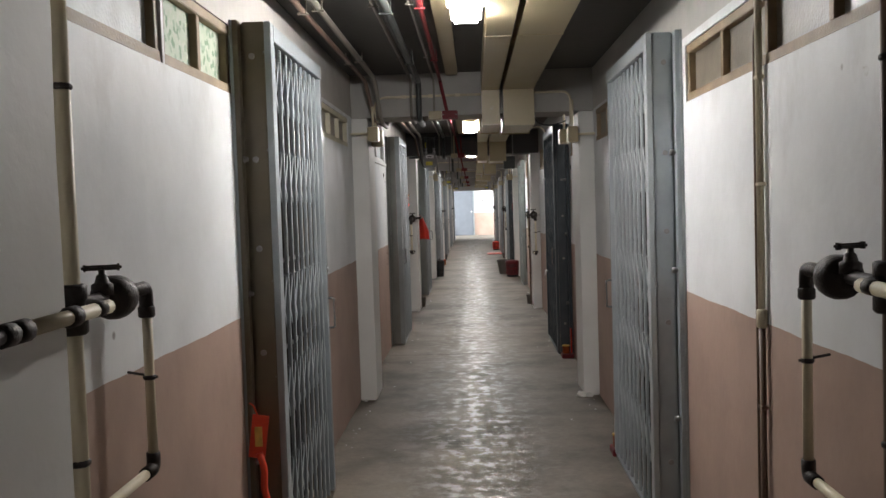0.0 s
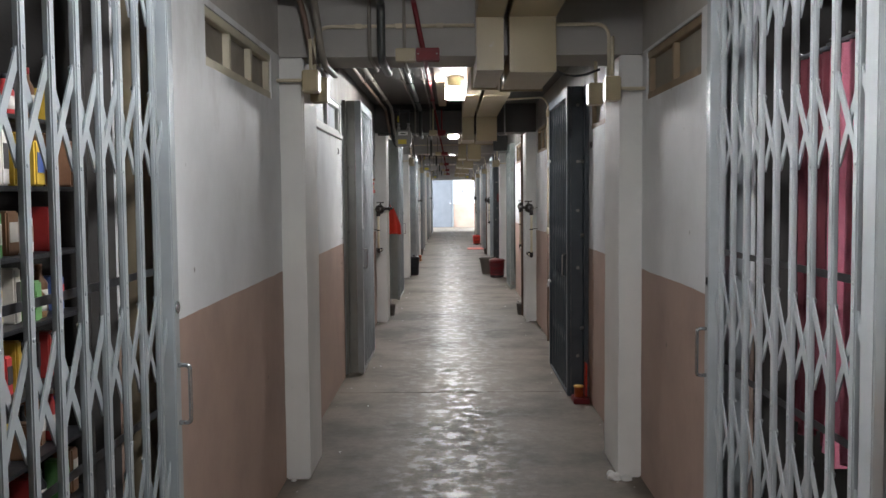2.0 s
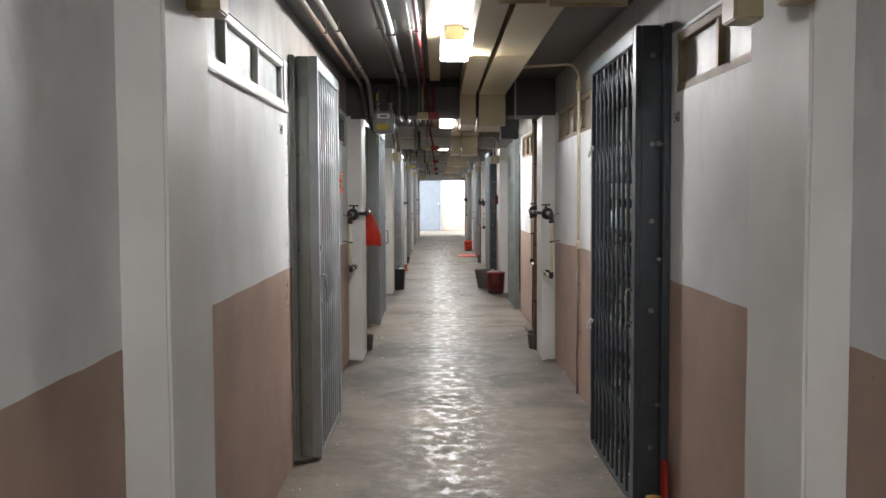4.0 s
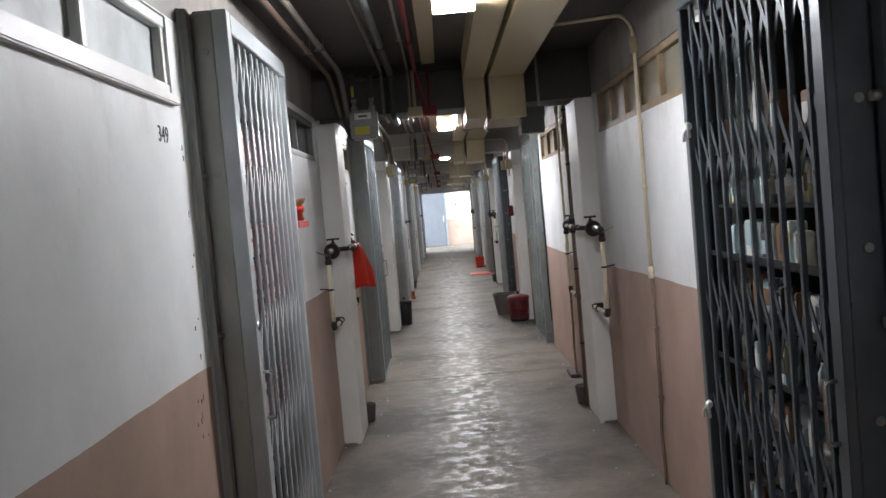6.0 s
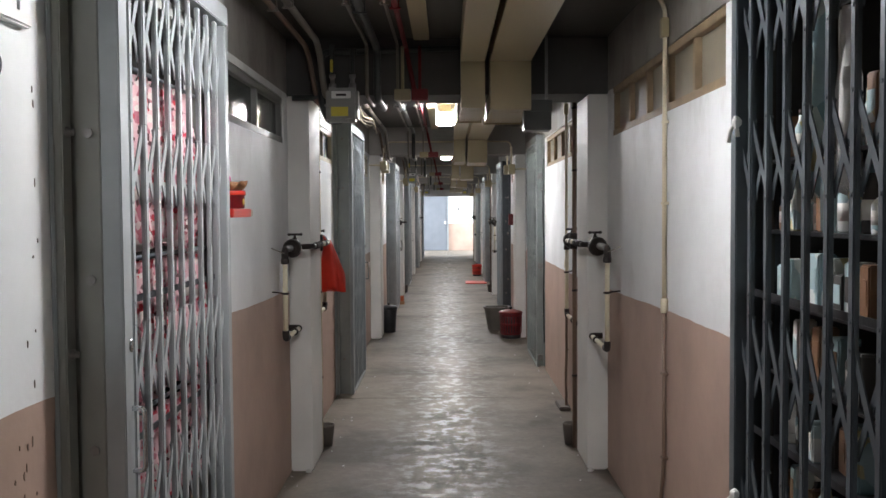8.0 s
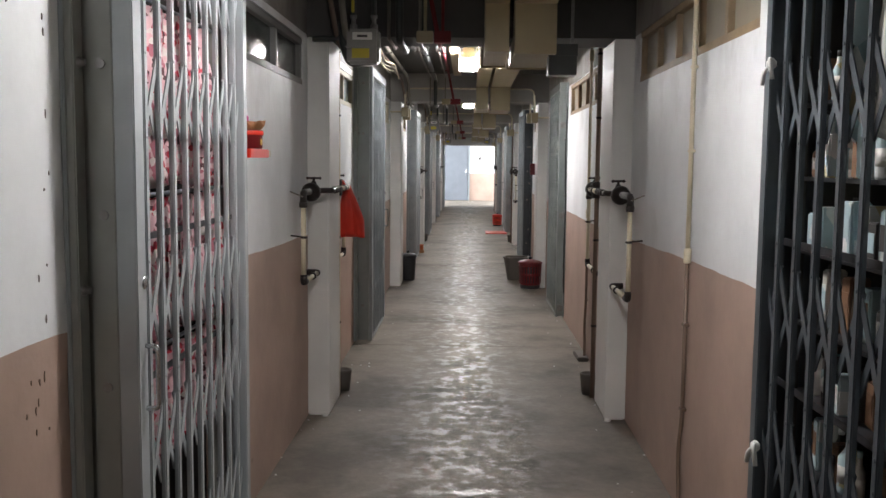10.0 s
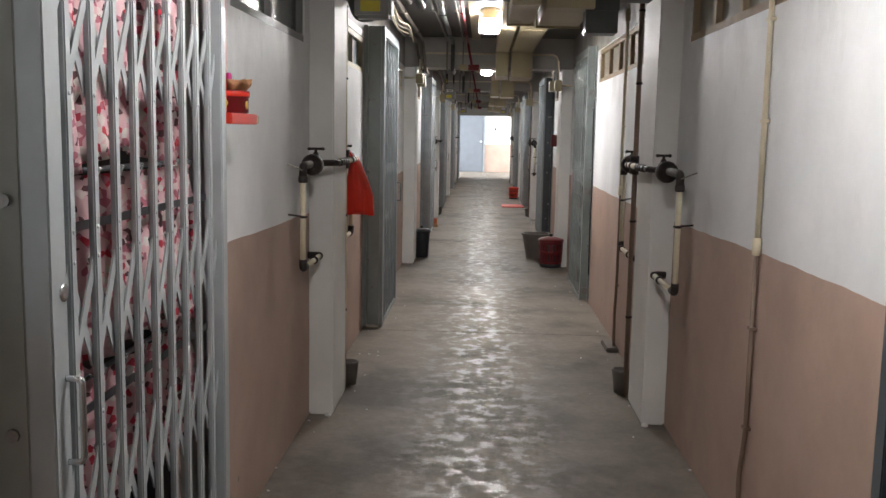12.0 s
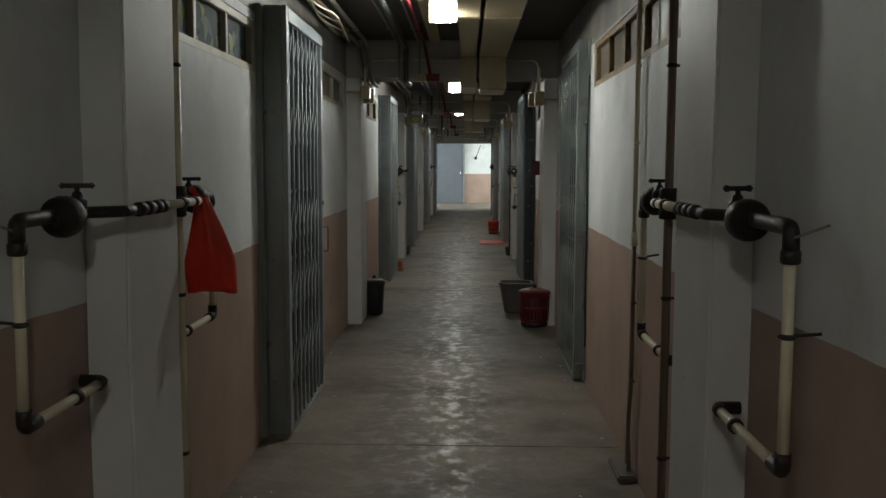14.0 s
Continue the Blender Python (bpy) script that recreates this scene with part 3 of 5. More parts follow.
def make_gate(side, W, plate, lattice, nbars, grip=0.0, post=0.024):
    """A folding lattice gate that stands proud of the wall: jamb plate, posts, tracks, bars, crossed strips."""
    g = thing("folding_gate", "closed folding steel lattice gate in " + {"weathered_gate_steel": "olive brown", "dull_gate_steel": "dull grey", "grey_gate_paint": "grey", "charcoal_gate_paint": "charcoal", "green_grey_gate_paint": "green-grey"}[plate.name] +
              " paint across a doorway", "gate", group="lattice gates along the corridor")

    def b(name, d0, d1, y0, y1, z0, z1, m, bev=0.003, label=""):
        return part(name, box(-side * d0, -side * d1, y0, y1, z0, z1, bev), m, g, label)
    bm = box(-side * 0.036, -side * (0.141 - post), 0.0, 0.012, 0.02, 2.18, 0.002)
    bm_box(bm, min(0, -side * 0.036), max(0, -side * 0.036), 0.035, 0.045, 0.02, 2.18)
    jamb = part("jamb_plate", bm, plate, g)
    b("edge_strip", 0.002, 0.012, -0.066, -0.056, 0.02, 2.18, lattice)
    b("wall_strip", 0.002, 0.03, -0.055, -0.002, 0.02, 2.18, plate)
    for z in (0.30, 0.92, 1.32, 1.66, 2.05):
        part("bolt", moved(lathe([(0.012, 0), (0.012, 0.006), (0.008, 0.009), (0.004, 0.011)], 8, "y"), -side * 0.07, -0.0105, z), BOLT, jamb)
    for z in (0.5, 1.15, 1.66):
        part("hinge_bolt", moved(lathe([(0.013, -0.02), (0.013, 0.0), (0.008, 0.004), (0.008, 0.012)], 8, "x"), -side * 0.035, -0.03, z), BOLT, jamb)
    b("near_post", 0.143 - post, 0.144, -0.004, 0.055, 0.022, 2.18, lattice)
    b("far_post", 0.090, 0.142, W - 0.045, W, 0.025, 2.11, lattice)
    b("top_track", 0.06, 0.144, 0.056, W, 2.112, 2.178, lattice)
    b("head_plate", 0.0, 0.058, 0.014, W, 2.07, 2.176, plate)
    b("bottom_track", 0.10, 0.135, 0.05, W, 0.001, 0.02, plate)
    b("return_plate", 0.0, 0.088, W - 0.012, W, 0.02, 2.068, plate)
    ya, yb = 0.065, W - 0.055
    pitch = (yb - ya) / nbars
    mb = None
    for k in range(nbars):
        y = ya + (k + 0.5) * pitch
        if mb is None:
            m0 = box(-side * 0.116, -side * 0.130, -0.0115, 0.0115, 0.022, 2.11, 0.003)
            for z in (0.45, 0.83, 0.895, 1.20, 1.255, 1.50, 1.70, 1.86):
                v = moved(lathe([(0.005, -0.002), (0.005, 0.0), (0.003, 0.002)], 6, "x"), -side * 0.130, 0, z)
                me_t = bpy.data.meshes.new("rivet")
                v.to_mesh(me_t)
                v.free()
                m0.from_mesh(me_t)
                bpy.data.meshes.remove(me_t)
            mb = mesh_of("bar", m0, lattice)
        o = part("bar", mb, lattice, g)
        o.location.y = y
    # crossed strips, one mesh for each slope and height of band
    meshes = {}
    for z0, z1 in ((1.86, 2.07), (1.50, 1.70), (0.99, 1.20), (0.62, 0.83), (0.24, 0.45)):
        for slope in (1, -1):
            key = (round(z1 - z0, 3), slope)
            if key not in meshes:
                h = z1 - z0
                bm = box(-side * 0.120, -side * 0.1235, -0.010, 0.010, -math.hypot(h, pitch) / 2, math.hypot(h, pitch) / 2)
                bmesh.ops.transform(bm, matrix=pose(0, 0, 0, -slope * math.degrees(math.atan2(pitch, h)), 0, 0), verts=bm.verts)
                if slope < 0:
                    bmesh.ops.translate(bm, vec=(side * 0.008, 0, 0), verts=bm.verts)
                meshes[key] = mesh_of("lattice_strip", bm, lattice)
            for k in range(nbars + 1):
                o = part("lattice_strip", meshes[key], lattice, g)
                o.location.y, o.location.z = ya + k * pitch, (z0 + z1) / 2
    # link bars coloured black to carry the shade they stand in behind the bars
    for z in (1.255, 0.895):
        b("link_bar", 0.094, 0.097, ya - 0.01, yb + 0.01, z - 0.009, z + 0.009, BLACK, 0)
    yh = grip if grip > 0 else W - 0.022
    if grip >= 0:
        part("handle", tube([(-side * 0.14, yh, 0.86), (-side * 0.172, yh, 0.86), (-side * 0.172, yh, 1.01), (-side * 0.14, yh, 1.01)], 0.006, 8, 0.012), CHROME, g, "bright steel pull handle")
        part("lock", moved(lathe([(0.016, 0), (0.016, 0.004), (0.010, 0.006)], 12, "x"), -side * 0.142, yh, 1.16), CHROME, g, "round steel lock face")
    return g


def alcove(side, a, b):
    """Shallow box lining the doorway behind a gate, its shade put into a dark colour."""
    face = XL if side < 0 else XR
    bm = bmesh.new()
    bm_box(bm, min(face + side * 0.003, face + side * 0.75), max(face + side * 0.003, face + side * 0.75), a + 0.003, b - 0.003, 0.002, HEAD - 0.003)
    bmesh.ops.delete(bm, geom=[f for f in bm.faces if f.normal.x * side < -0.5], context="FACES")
    return structure("doorway_recess", bm, SHADE_DARK, "shallow box in a dark colour for the shade behind a folding gate", "recess")


for w in WINDOWS:
    window(*w)
for i, (side, a, b, plate, lattice, what) in enumerate(GATES):
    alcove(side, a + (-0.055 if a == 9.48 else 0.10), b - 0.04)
    g = make_gate(side, b - a, plate, lattice, 9 if b - a > 1.13 or i == 2 else 8, (0, 0, 0.04, 0.04, 0, -1)[i] if i < 6 else 0, 0.046 if i == 2 else 0.024)
    g.location = (XL if side < 0 else XR, a, 0)
    if i == 5:
        g.scale.x = 0.5      # a shallower gate
        for z in (0.10, 0.96, 1.79):
            bm = box(-0.13, -0.02, -0.028, -0.008, z - 0.028, z + 0.028, 0.004)
            bm_box(bm, -0.05, -0.02, -0.036, -0.028, z - 0.016, z + 0.016, 0.003)
            part("hinge", bm, BOLT, g, "zinc hinge block")


def lamp(y, shade):
    """Opal cover under a cream gear box, held by a back plate on its far side."""
    f = thing("bulkhead_lamp", "lit opal bulkhead lamp with a cream gear box on the ceiling", "lamp", 0.185, y, CEIL, "ceiling lamps")
    part("gear_box", box(-0.05, 0.05, -0.04, 0.088, -0.097, -0.001, 0.006), CREAM, f)
    cover = box(-0.066, 0.066, -0.085, 0.088, -0.197, -0.098, 0.014)
    for v in cover.verts:
        v.co.x *= 1.0 - 0.9 * max(0.0, -0.15 - v.co.z)
    part("cover", cover, OPAL if y < 12 else OPAL_FAR, f, "glowing opal cover")
    # thin lid added on the cover to keep its light off the ceiling
    part("cover_tray", box(-0.058, 0.058, -0.074, 0.088, -0.0975, -0.0945, 0.001), CREAM, f)
    part("back_plate", box(-0.085, 0.085, 0.090, 0.104, -shade, -0.001, 0.004), CONDUIT, f, "grey back plate")
    part("bracket", box(-0.085, 0.10, 0.16, 0.185, -0.03, -0.002, 0.003), PVC, f)
    part("flex", tube([(0.075, 0.17, -0.02), (0.082, 0.06, -0.035), (0.07, -0.01, -0.06), (0.052, -0.01, -0.07)], 0.005, 6, 0.03), PVC, f)
    part("pull_switch", moved(lathe([(0.010, 0), (0.014, 0.006), (0.014, 0.03), (0.010, 0.036)], 10), 0.06, 0.42, -0.038), PVC, f)
    return f


for y in LAMPS:
    # back plate depth chosen for how much forward light it blocks
    lamp(y, 0.125 if y < 6 else 0.195)

bm = box(XL - 0.05, XL + 0.004, 9.35, 9.415, 0.0, 1.87)
bmesh.ops.subdivide_edges(bm, edges=[e for e in bm.edges if abs(e.verts[0].co.z - e.verts[1].co.z) > 1], cuts=110)
for v in bm.verts:
    if v.co.y > 9.40:
        v.co.y += 0.016 * noise.noise(Vector((v.co.x * 6, 3.0, v.co.z * 9))) + 0.008 * noise.noise(Vector((v.co.x * 30, 7.0, v.co.z * 34)))
    else:
        v.co.x = min(v.co.x, XL - 0.002)
structure("plaster_edge", bm, WALL_PAINT, "ragged chipped plaster edge beside a gate", "trim")


# ---- services under the ceiling ----
SPANS = [(a, b) for a, b in PILLARS]


def dipping_pipe(name, label, x, r, z_run, z_dip, material, clip_mat, front=0.06, bend=0.06, shift=0.0):
    """A pipe that hugs the ceiling and passes under every beam, with its saddle clips."""
    p = thing(name, label, "pipe", x, 0, 0)
    pts = [(0, Y0 + 0.01, z_run)]
    for a, b in SPANS:
        pts += [(0, a - front, z_run), (shift, a - front, z_dip), (shift, b + front, z_dip), (0, b + front, z_run)]
    pts.append((0, Y1 - 0.02, z_run))
    part("pipe_run", tube(pts, r, 10, bend), material, p)
    clip = None
    for (a, b), (c, d) in zip(SPANS, SPANS[1:]):
        for f in (0.2, 0.5, 0.8):
            y = b + f * (c - b)
            if clip is None:
                bm = box(-r - 0.012, r + 0.012, -0.009, 0.009, z_run - r - 0.003, z_run - r + 0.004, 0.001)
                bm_box(bm, -r - 0.004, -r + 0.001, -0.009, 0.009, z_run - r, CEIL)
                bm_box(bm, r - 0.001, r + 0.004, -0.009, 0.009, z_run - r, CEIL)
                clip = mesh_of("saddle_clip", bm, clip_mat)
            o = part("saddle_clip", clip, clip_mat, p)
            o.location.y = y
    return p


dipping_pipe("gas_pipe", "dark green painted pipe under the ceiling", -0.185, 0.021, 2.375, 2.098, GREEN_PIPE, GREEN_PIPE)
dipping_pipe("conduit", "thin grey conduit under the ceiling", -0.245, 0.010, 2.40, 2.112, CONDUIT, CONDUIT, 0.03, 0.04)
dipping_pipe("conduit", "dull beige conduit along the ceiling edge", -0.50, 0.017, 2.395, 2.085, CONDUIT, CONDUIT, 0.10, 0.16, 0.03)
dipping_pipe("conduit", "brown painted conduit along the ceiling edge", -0.57, 0.014, 2.38, 2.08, BROWN_PIPE, CONDUIT, 0.06, 0.12, 0.05)
dipping_pipe("fire_pipe", "dark red painted conduit under the ceiling", -0.028, 0.013, 2.385, 2.13, RED_PAINT, RED_PAINT, 0.03, 0.03, 0.05)
dipping_pipe("conduit", "thin dull beige conduit under the ceiling", -0.075, 0.008, 2.40, 2.10, CONDUIT, CONDUIT, 0.025, 0.03)

# two cream trunkings that drop under each beam
for x0, x1, lo in ((0.275, 0.405, 2.03), (0.432, 0.655, 2.02)):
    t = thing("cable_trunking", "cream painted sheet metal cable trunking that drops under each beam", "trunking", 0, 0, 0, "trunkings under the ceiling")
    for (a, b), (c, d) in zip([(0, Y0 + 0.15)] + SPANS, SPANS + [(Y1 - 0.15, 0)]):
        part("run", box(x0, x1, b + 0.02, c - 0.02, 2.28, CEIL - 0.004, 0.003), CREAM, t)
        seam = b + 0.55 * (c - b)
        part("joint_strap", box(x0 - 0.002, x1 + 0.002, seam, seam + 0.03, 2.278, CEIL - 0.004, 0.001), CREAM, t)
    for a, b in SPANS:
        part("drop", box(x0, x1, a - 0.17, a - 0.021, lo, 2.4, 0.003), CREAM, t)
        part("drop", box(x0, x1, b + 0.021, b + 0.15, lo, 2.4, 0.003), CREAM, t)
        part("underpass", box(x0 + 0.001, x1 - 0.001, a - 0.02, b + 0.02, lo, SOFFIT - 0.004, 0.002), CREAM, t)
        part("flange", box(x0 - 0.008, x1 + 0.008, b + 0.151, b + 0.157, lo - 0.01, 2.279, 0.001), CREAM, t)
for (a, b), (c, d) in zip([(0, Y0 + 0.1)] + SPANS, SPANS + [(Y1 - 0.1, 0)]):
    tagged(part("ceiling_tray", box(0.02, 0.105, b + 0.06, c - 0.12, 2.405, CEIL - 0.003, 0.003), CREAM), "flat cream cable tray fixed to the ceiling", "tray", "flat trays under the ceiling")


def beam_fittings(a, b):
    """Boxes and cross conduits on one beam and its two pillars."""
    box_red = thing("junction_box", "dark red steel junction box under a beam", "junction box", 0.04, a - 0.06, 2.09, "red boxes on the beams")
    part("case", box(-0.056, 0.058, -0.045, 0.03, 0, 0.06, 0.004), RED_PAINT, box_red)
    part("lid", box(-0.050, 0.052, -0.05, -0.0455, 0.006, 0.054, 0.002), RED_PAINT, box_red)
    for sx in (-0.045, 0.045):
        part("screw", moved(lathe([(0.004, -0.002), (0.004, 0), (0.002, 0.001)], 6, "y"), sx, -0.05, 0.03), BOLT, box_red)
    cb = thing("junction_box", "cream junction box under a beam", "junction box", -0.06, a - 0.06, 2.088, "cream boxes on the beams")
    part("case", box(-0.055, 0.042, -0.04, 0.03, 0, 0.062, 0.004), CREAM, cb)
    part("lid", box(-0.05, 0.037, -0.045, -0.0405, 0.006, 0.056, 0.002), CREAM, cb)
    z = 2.27
    cc = thing("cross_conduit", "cream conduit across the face of a beam", "conduit", 0, a - 0.012, 0, "conduits across beams")
    part("conduit_run", tube([(-0.52, 0, 2.06), (-0.52, 0, z), (0.27, 0, z)], 0.009, 8, 0.09), PVC, cc)
    part("conduit_run", tube([(0.66, 0, z), (0.93, 0, z), (0.93, 0, 2.02)], 0.009, 8, 0.07), PVC, cc)
    for x in (-0.3, -0.1, 0.1):
        part("saddle_clip", box(x - 0.018, x + 0.018, -0.013, 0.008, z - 0.012, z + 0.012, 0.002), PVC, cc)
    for side, xa, xb, yy, z0, z1 in ((-1, -0.569, -0.49, a - 0.075, 1.945, 2.05), (-1, -0.574, -0.485, a + 0.22, 1.925, 2.05), (1, 0.90, 0.973, a - 0.075, 1.89, 2.005), (1, 0.865, 0.945, a + 0.24, 1.90, 2.01)):
        j = thing("junction_box", "cream square junction box on a pillar head", "junction box", (xa + xb) / 2, yy, z0, "cream boxes on pillars")
        w = (xb - xa) / 2
        part("case", box(-w, w, -0.035, 0.072, 0, z1 - z0, 0.005), CREAM, j)
        part("lid", box(-w + 0.005, w - 0.005, -0.041, -0.0355, 0.005, z1 - z0 - 0.005, 0.002), CREAM, j)
        part("conduit_stub", tube([(0, 0.0, z1 - z0), (0, 0.0, SOFFIT - z0 - 0.002 if yy > a else 2.2 - z0)], 0.009, 8), PVC, j)
        if yy < a:
            wall = (XL if side < 0 else XR) - (xa + xb) / 2
            part("conduit_stub", tube([(-w if side < 0 else w, 0.02, 0.06), (wall, 0.02, 0.06)], 0.009, 8), PVC, j)


for k, (a, b) in enumerate(PILLARS):
    if k != 2:
        beam_fittings(a, b)
    else:
        a = PILLARS[2][0]
        for x, m, kind in ((-0.045, CREAM, "cream"), (0.05, RED_PAINT, "dark red steel")):
            j = thing("junction_box", kind + " junction box under a beam", "junction box", x, a - 0.06, 2.085)
            part("case", box(-0.045, 0.045, -0.045, 0.03, 0, 0.06, 0.004), m, j)
            part("lid", box(-0.04, 0.04, -0.05, -0.0455, 0.006, 0.054, 0.002), m, j)
            part("conduit_stub", tube([(0, 0, 0.06), (0, 0, 0.30)], 0.009, 8), m, j)
        j = thing("control_box", "dark grey steel box hung beside a beam", "box", 0.695, a - 0.06, 1.915)
        part("case", box(-0.075, 0.075, -0.05, 0.08, 0, 0.16, 0.004), GREEN_PIPE, j)
        part("lid", box(-0.079, 0.079, -0.056, -0.0505, 0.10, 0.164, 0.002), GREEN_PIPE, j)
        part("strap", box(0.045, 0.06, -0.02, 0.0, 0.161, 0.52, 0.001), BOLT, j)
        cc = thing("cross_conduit", "dark conduit across a beam", "conduit", 0, a - 0.014, 0)
        part("conduit_run", tube([(-0.42, 0, 2.36), (0.27, 0, 2.38)], 0.016, 8), GREEN_PIPE, cc)
        part("conduit_run", tube([(-0.66, -0.02, 2.11), (-0.50, -0.02, 2.11), (-0.50, -0.02, 2.36), (-0.3, -0.02, 2.36)], 0.018, 10, 0.06), GREEN_PIPE, cc)
        part("conduit_run", tube([(-0.5, -0.03, 2.2), (-0.49, -0.03, 2.06), (-0.46, 0.02, 1.98), (-0.40, 0.06, 1.99)], 0.022, 10, 0.05), GREEN_PIPE, cc)


def gas_meter(x, y, z):
    m = thing("gas_meter", "grey box gas meter with a yellow label hung from pipes", "meter", x, y, z)
    part("case", box(-0.088, 0.088, -0.05, 0.05, 0, 0.185, 0.016), METER_GREY, m)
    part("belt", box(-0.094, 0.094, -0.056, 0.056, 0.085, 0.095, 0.003), METER_GREY, m)
    part("label", box(-0.058, 0.035, -0.0535, -0.0505, 0.03, 0.08), YELLOW, m, "yellow printed label")
    part("dial", box(-0.055, 0.05, -0.0545, -0.0505, 0.125, 0.165, 0.002), LABEL_WHITE, m, "white dial plate")
    part("dial_figures", box(-0.03, 0.025, -0.0565, -0.0547, 0.138, 0.150), BLACK, m)
    for sx in (-0.055, 0.055):
        part("union_nut", moved(lathe([(0.014, 0), (0.02, 0.004), (0.02, 0.025), (0.012, 0.03), (0.012, 0.055), (0.018, 0.058), (0.018, 0.075)], 10), sx, 0, 0.185), BOLT, m)
        part("inlet_pipe", tube([(sx, 0, 0.25), (sx, 0, 0.42 if sx < 0 else 0.40)], 0.013, 8), GREEN_PIPE, m)
    part("tap_lever", box(-0.064, -0.048, -0.03, -0.018, 0.27, 0.34, 0.004), YELLOW, m, "yellow tap lever")
    return m


gas_meter(-0.372, 12.42, 1.963)
gas_meter(-0.40, 23.38, 1.963)
gas_meter(-0.40, 34.38, 1.963)
gas_meter(0.72, 34.38, 1.963)


def wheel_valve(parent, x, y, z, along=1):
    """Cast iron stop valve with a T-handle and a round meter body."""
    part("valve_body", moved(lathe([(0.015, -0.075), (0.025, -0.07), (0.025, -0.05), (0.042, -0.045), (0.049, -0.03), (0.051, -0.01), (0.049, 0.012), (0.041, 0.024), (0.026, 0.03), (0.022, 0.05), (0.027, 0.055), (0.027, 0.07), (0.015, 0.075)], 18, "y"), x, y, z), IRON, parent)
    part("valve_bonnet", moved(lathe([(0.024, 0.012), (0.024, 0.035), (0.016, 0.04), (0.012, 0.055), (0.007, 0.058), (0.007, 0.068)], 10), x, y + 0.075 * along, z), IRON, parent)
    bm = box(-0.042, 0.042, -0.007, 0.007, 0.066, 0.078, 0.004)
    bm_box(bm, -0.042, -0.028, -0.011, 0.011, 0.064, 0.080, 0.005)
    bm_box(bm, 0.028, 0.042, -0.011, 0.011, 0.064, 0.080, 0.005)
    part("valve_handle", moved(bm, x, y + 0.075 * along, z, 25), IRON, parent)


def collar(parent, x, y, z, axis, r=0.026, h=0.03, m=None):
    part("coupling", moved(lathe([(r * 0.8, -h / 2), (r, -h / 2 + 0.004), (r, h / 2 - 0.004), (r * 0.8, h / 2)], 12, axis), x, y, z), m or IRON, parent)


def water_valves(side, a, b, z=1.285, zlow=0.80, near=True, far=True):
    """Stop valves and pipes wrapped round one pillar."""
    xv = -0.63 if side < 0 else 0.995      # line of the valves, off the wall
    xp = -0.547 if side < 0 else 0.944     # line past the pillar
    w = thing("water_pipe_assembly", "cream pipes with black cast iron stop valves round a pillar", "pipework", 0, 0, 0, "stop valves at pillars")
    r = 0.0125
    part("pipe", tube([(xp, a - 0.12, z), (xp, a + 0.2, z)], 0.013, 10), IRON, w, "black iron pipe")
    part("pipe", tube([(xp, a + 0.2, z), (xp, b + 0.12, z)], 0.0145, 10), PVC, w)
    for y in (a + 0.01, a + 0.075, a + 0.14, a + 0.19, b - 0.05):
        collar(w, xp, y, z, "y", 0.02, 0.038)
    for go, edge, d in ((near, a, -1), (far, b, 1)):
        if not go:
            continue
        yv, ye = edge + d * (0.27 if d < 0 else 0.37), edge + d * ((0.51 if side < 0 else 0.575) if d < 0 else 0.56)
        wheel_valve(w, xv, yv, z - 0.004, -d)
        part("pipe", tube([(xp, edge + d * 0.05, z), (xp, edge + d * 0.1, z), (xv, edge + d * 0.17, z), (xv, yv, z)], 0.0155, 10, 0.02), IRON, w, "black iron bend")
        part("pipe", tube([(xv, yv, z), (xv, ye, z), (xv, ye, z - 0.05)], 0.018, 10, 0.03), IRON, w, "black iron elbow")
        collar(w, xv, ye, z - 0.06, "z", 0.021)
        part("pipe", tube([(xv, ye, z - 0.04), (xv, ye, zlow)], r, 10), PVC, w)
        part("pipe", tube([(xv, ye, zlow + 0.04), (xv, ye, zlow), (xv, ye - d * 0.06, zlow)], 0.0175, 10, 0.03), IRON, w, "black iron elbow")
        part("pipe", tube([(xv, ye - d * 0.05, zlow), (xv, edge + d * 0.09, zlow)], r, 10), PVC, w)
        part("pipe", tube([(xv, edge + d * 0.11, zlow), (xv, edge + d * 0.07, zlow), (xv + side * 0.06, edge + d * 0.07, zlow)], 0.0175, 10, 0.02), IRON, w, "black iron elbow")
        collar(w, xv, edge + d * 0.24, zlow, "y", 0.02, 0.02)
        part("pipe_bracket", tube([(xv, ye + d * 0.015, z - 0.02), (xv + side * 0.06, ye + d * 0.045, z + 0.008)], 0.003, 6), CONDUIT, w)
        for zz in (1.06,):
            part("pipe_bracket", tube([(xv - side * 0.02, ye, zz), (xv + side * 0.062, ye + d * 0.02, zz + 0.01)], 0.004, 6), IRON, w)
            collar(w, xv, ye, zz, "z", 0.017, 0.012)
    yr = b + 0.075
    xw, xv = xv, (-0.603 if side < 0 else 0.98)
    part("riser", tube([(xv, yr, 0.0), (xv, yr, CEIL - 0.002)], 0.019 if side < 0 else 0.014, 12), PVC if side < 0 else BROWN_PIPE, w, "tall riser pipe")
    part("tee", moved(lathe([(0.026, -0.05), (0.031, -0.045), (0.031, -0.02), (0.026, -0.015), (0.026, 0.015), (0.031, 0.02), (0.031, 0.045), (0.026, 0.05)], 12), xv, yr, z), IRON, w, "black iron tee")
    for zz in (0.45, 0.98, 1.72, 2.1):
        collar(w, xv, yr, zz, "z", 0.023 if side < 0 else 0.018, 0.014)
        part("pipe_bracket", tube([(xv, yr, zz), ((XL if side < 0 else XR) + side * 0.01, yr + 0.02, zz)], 0.005, 6), IRON, w)
    return w


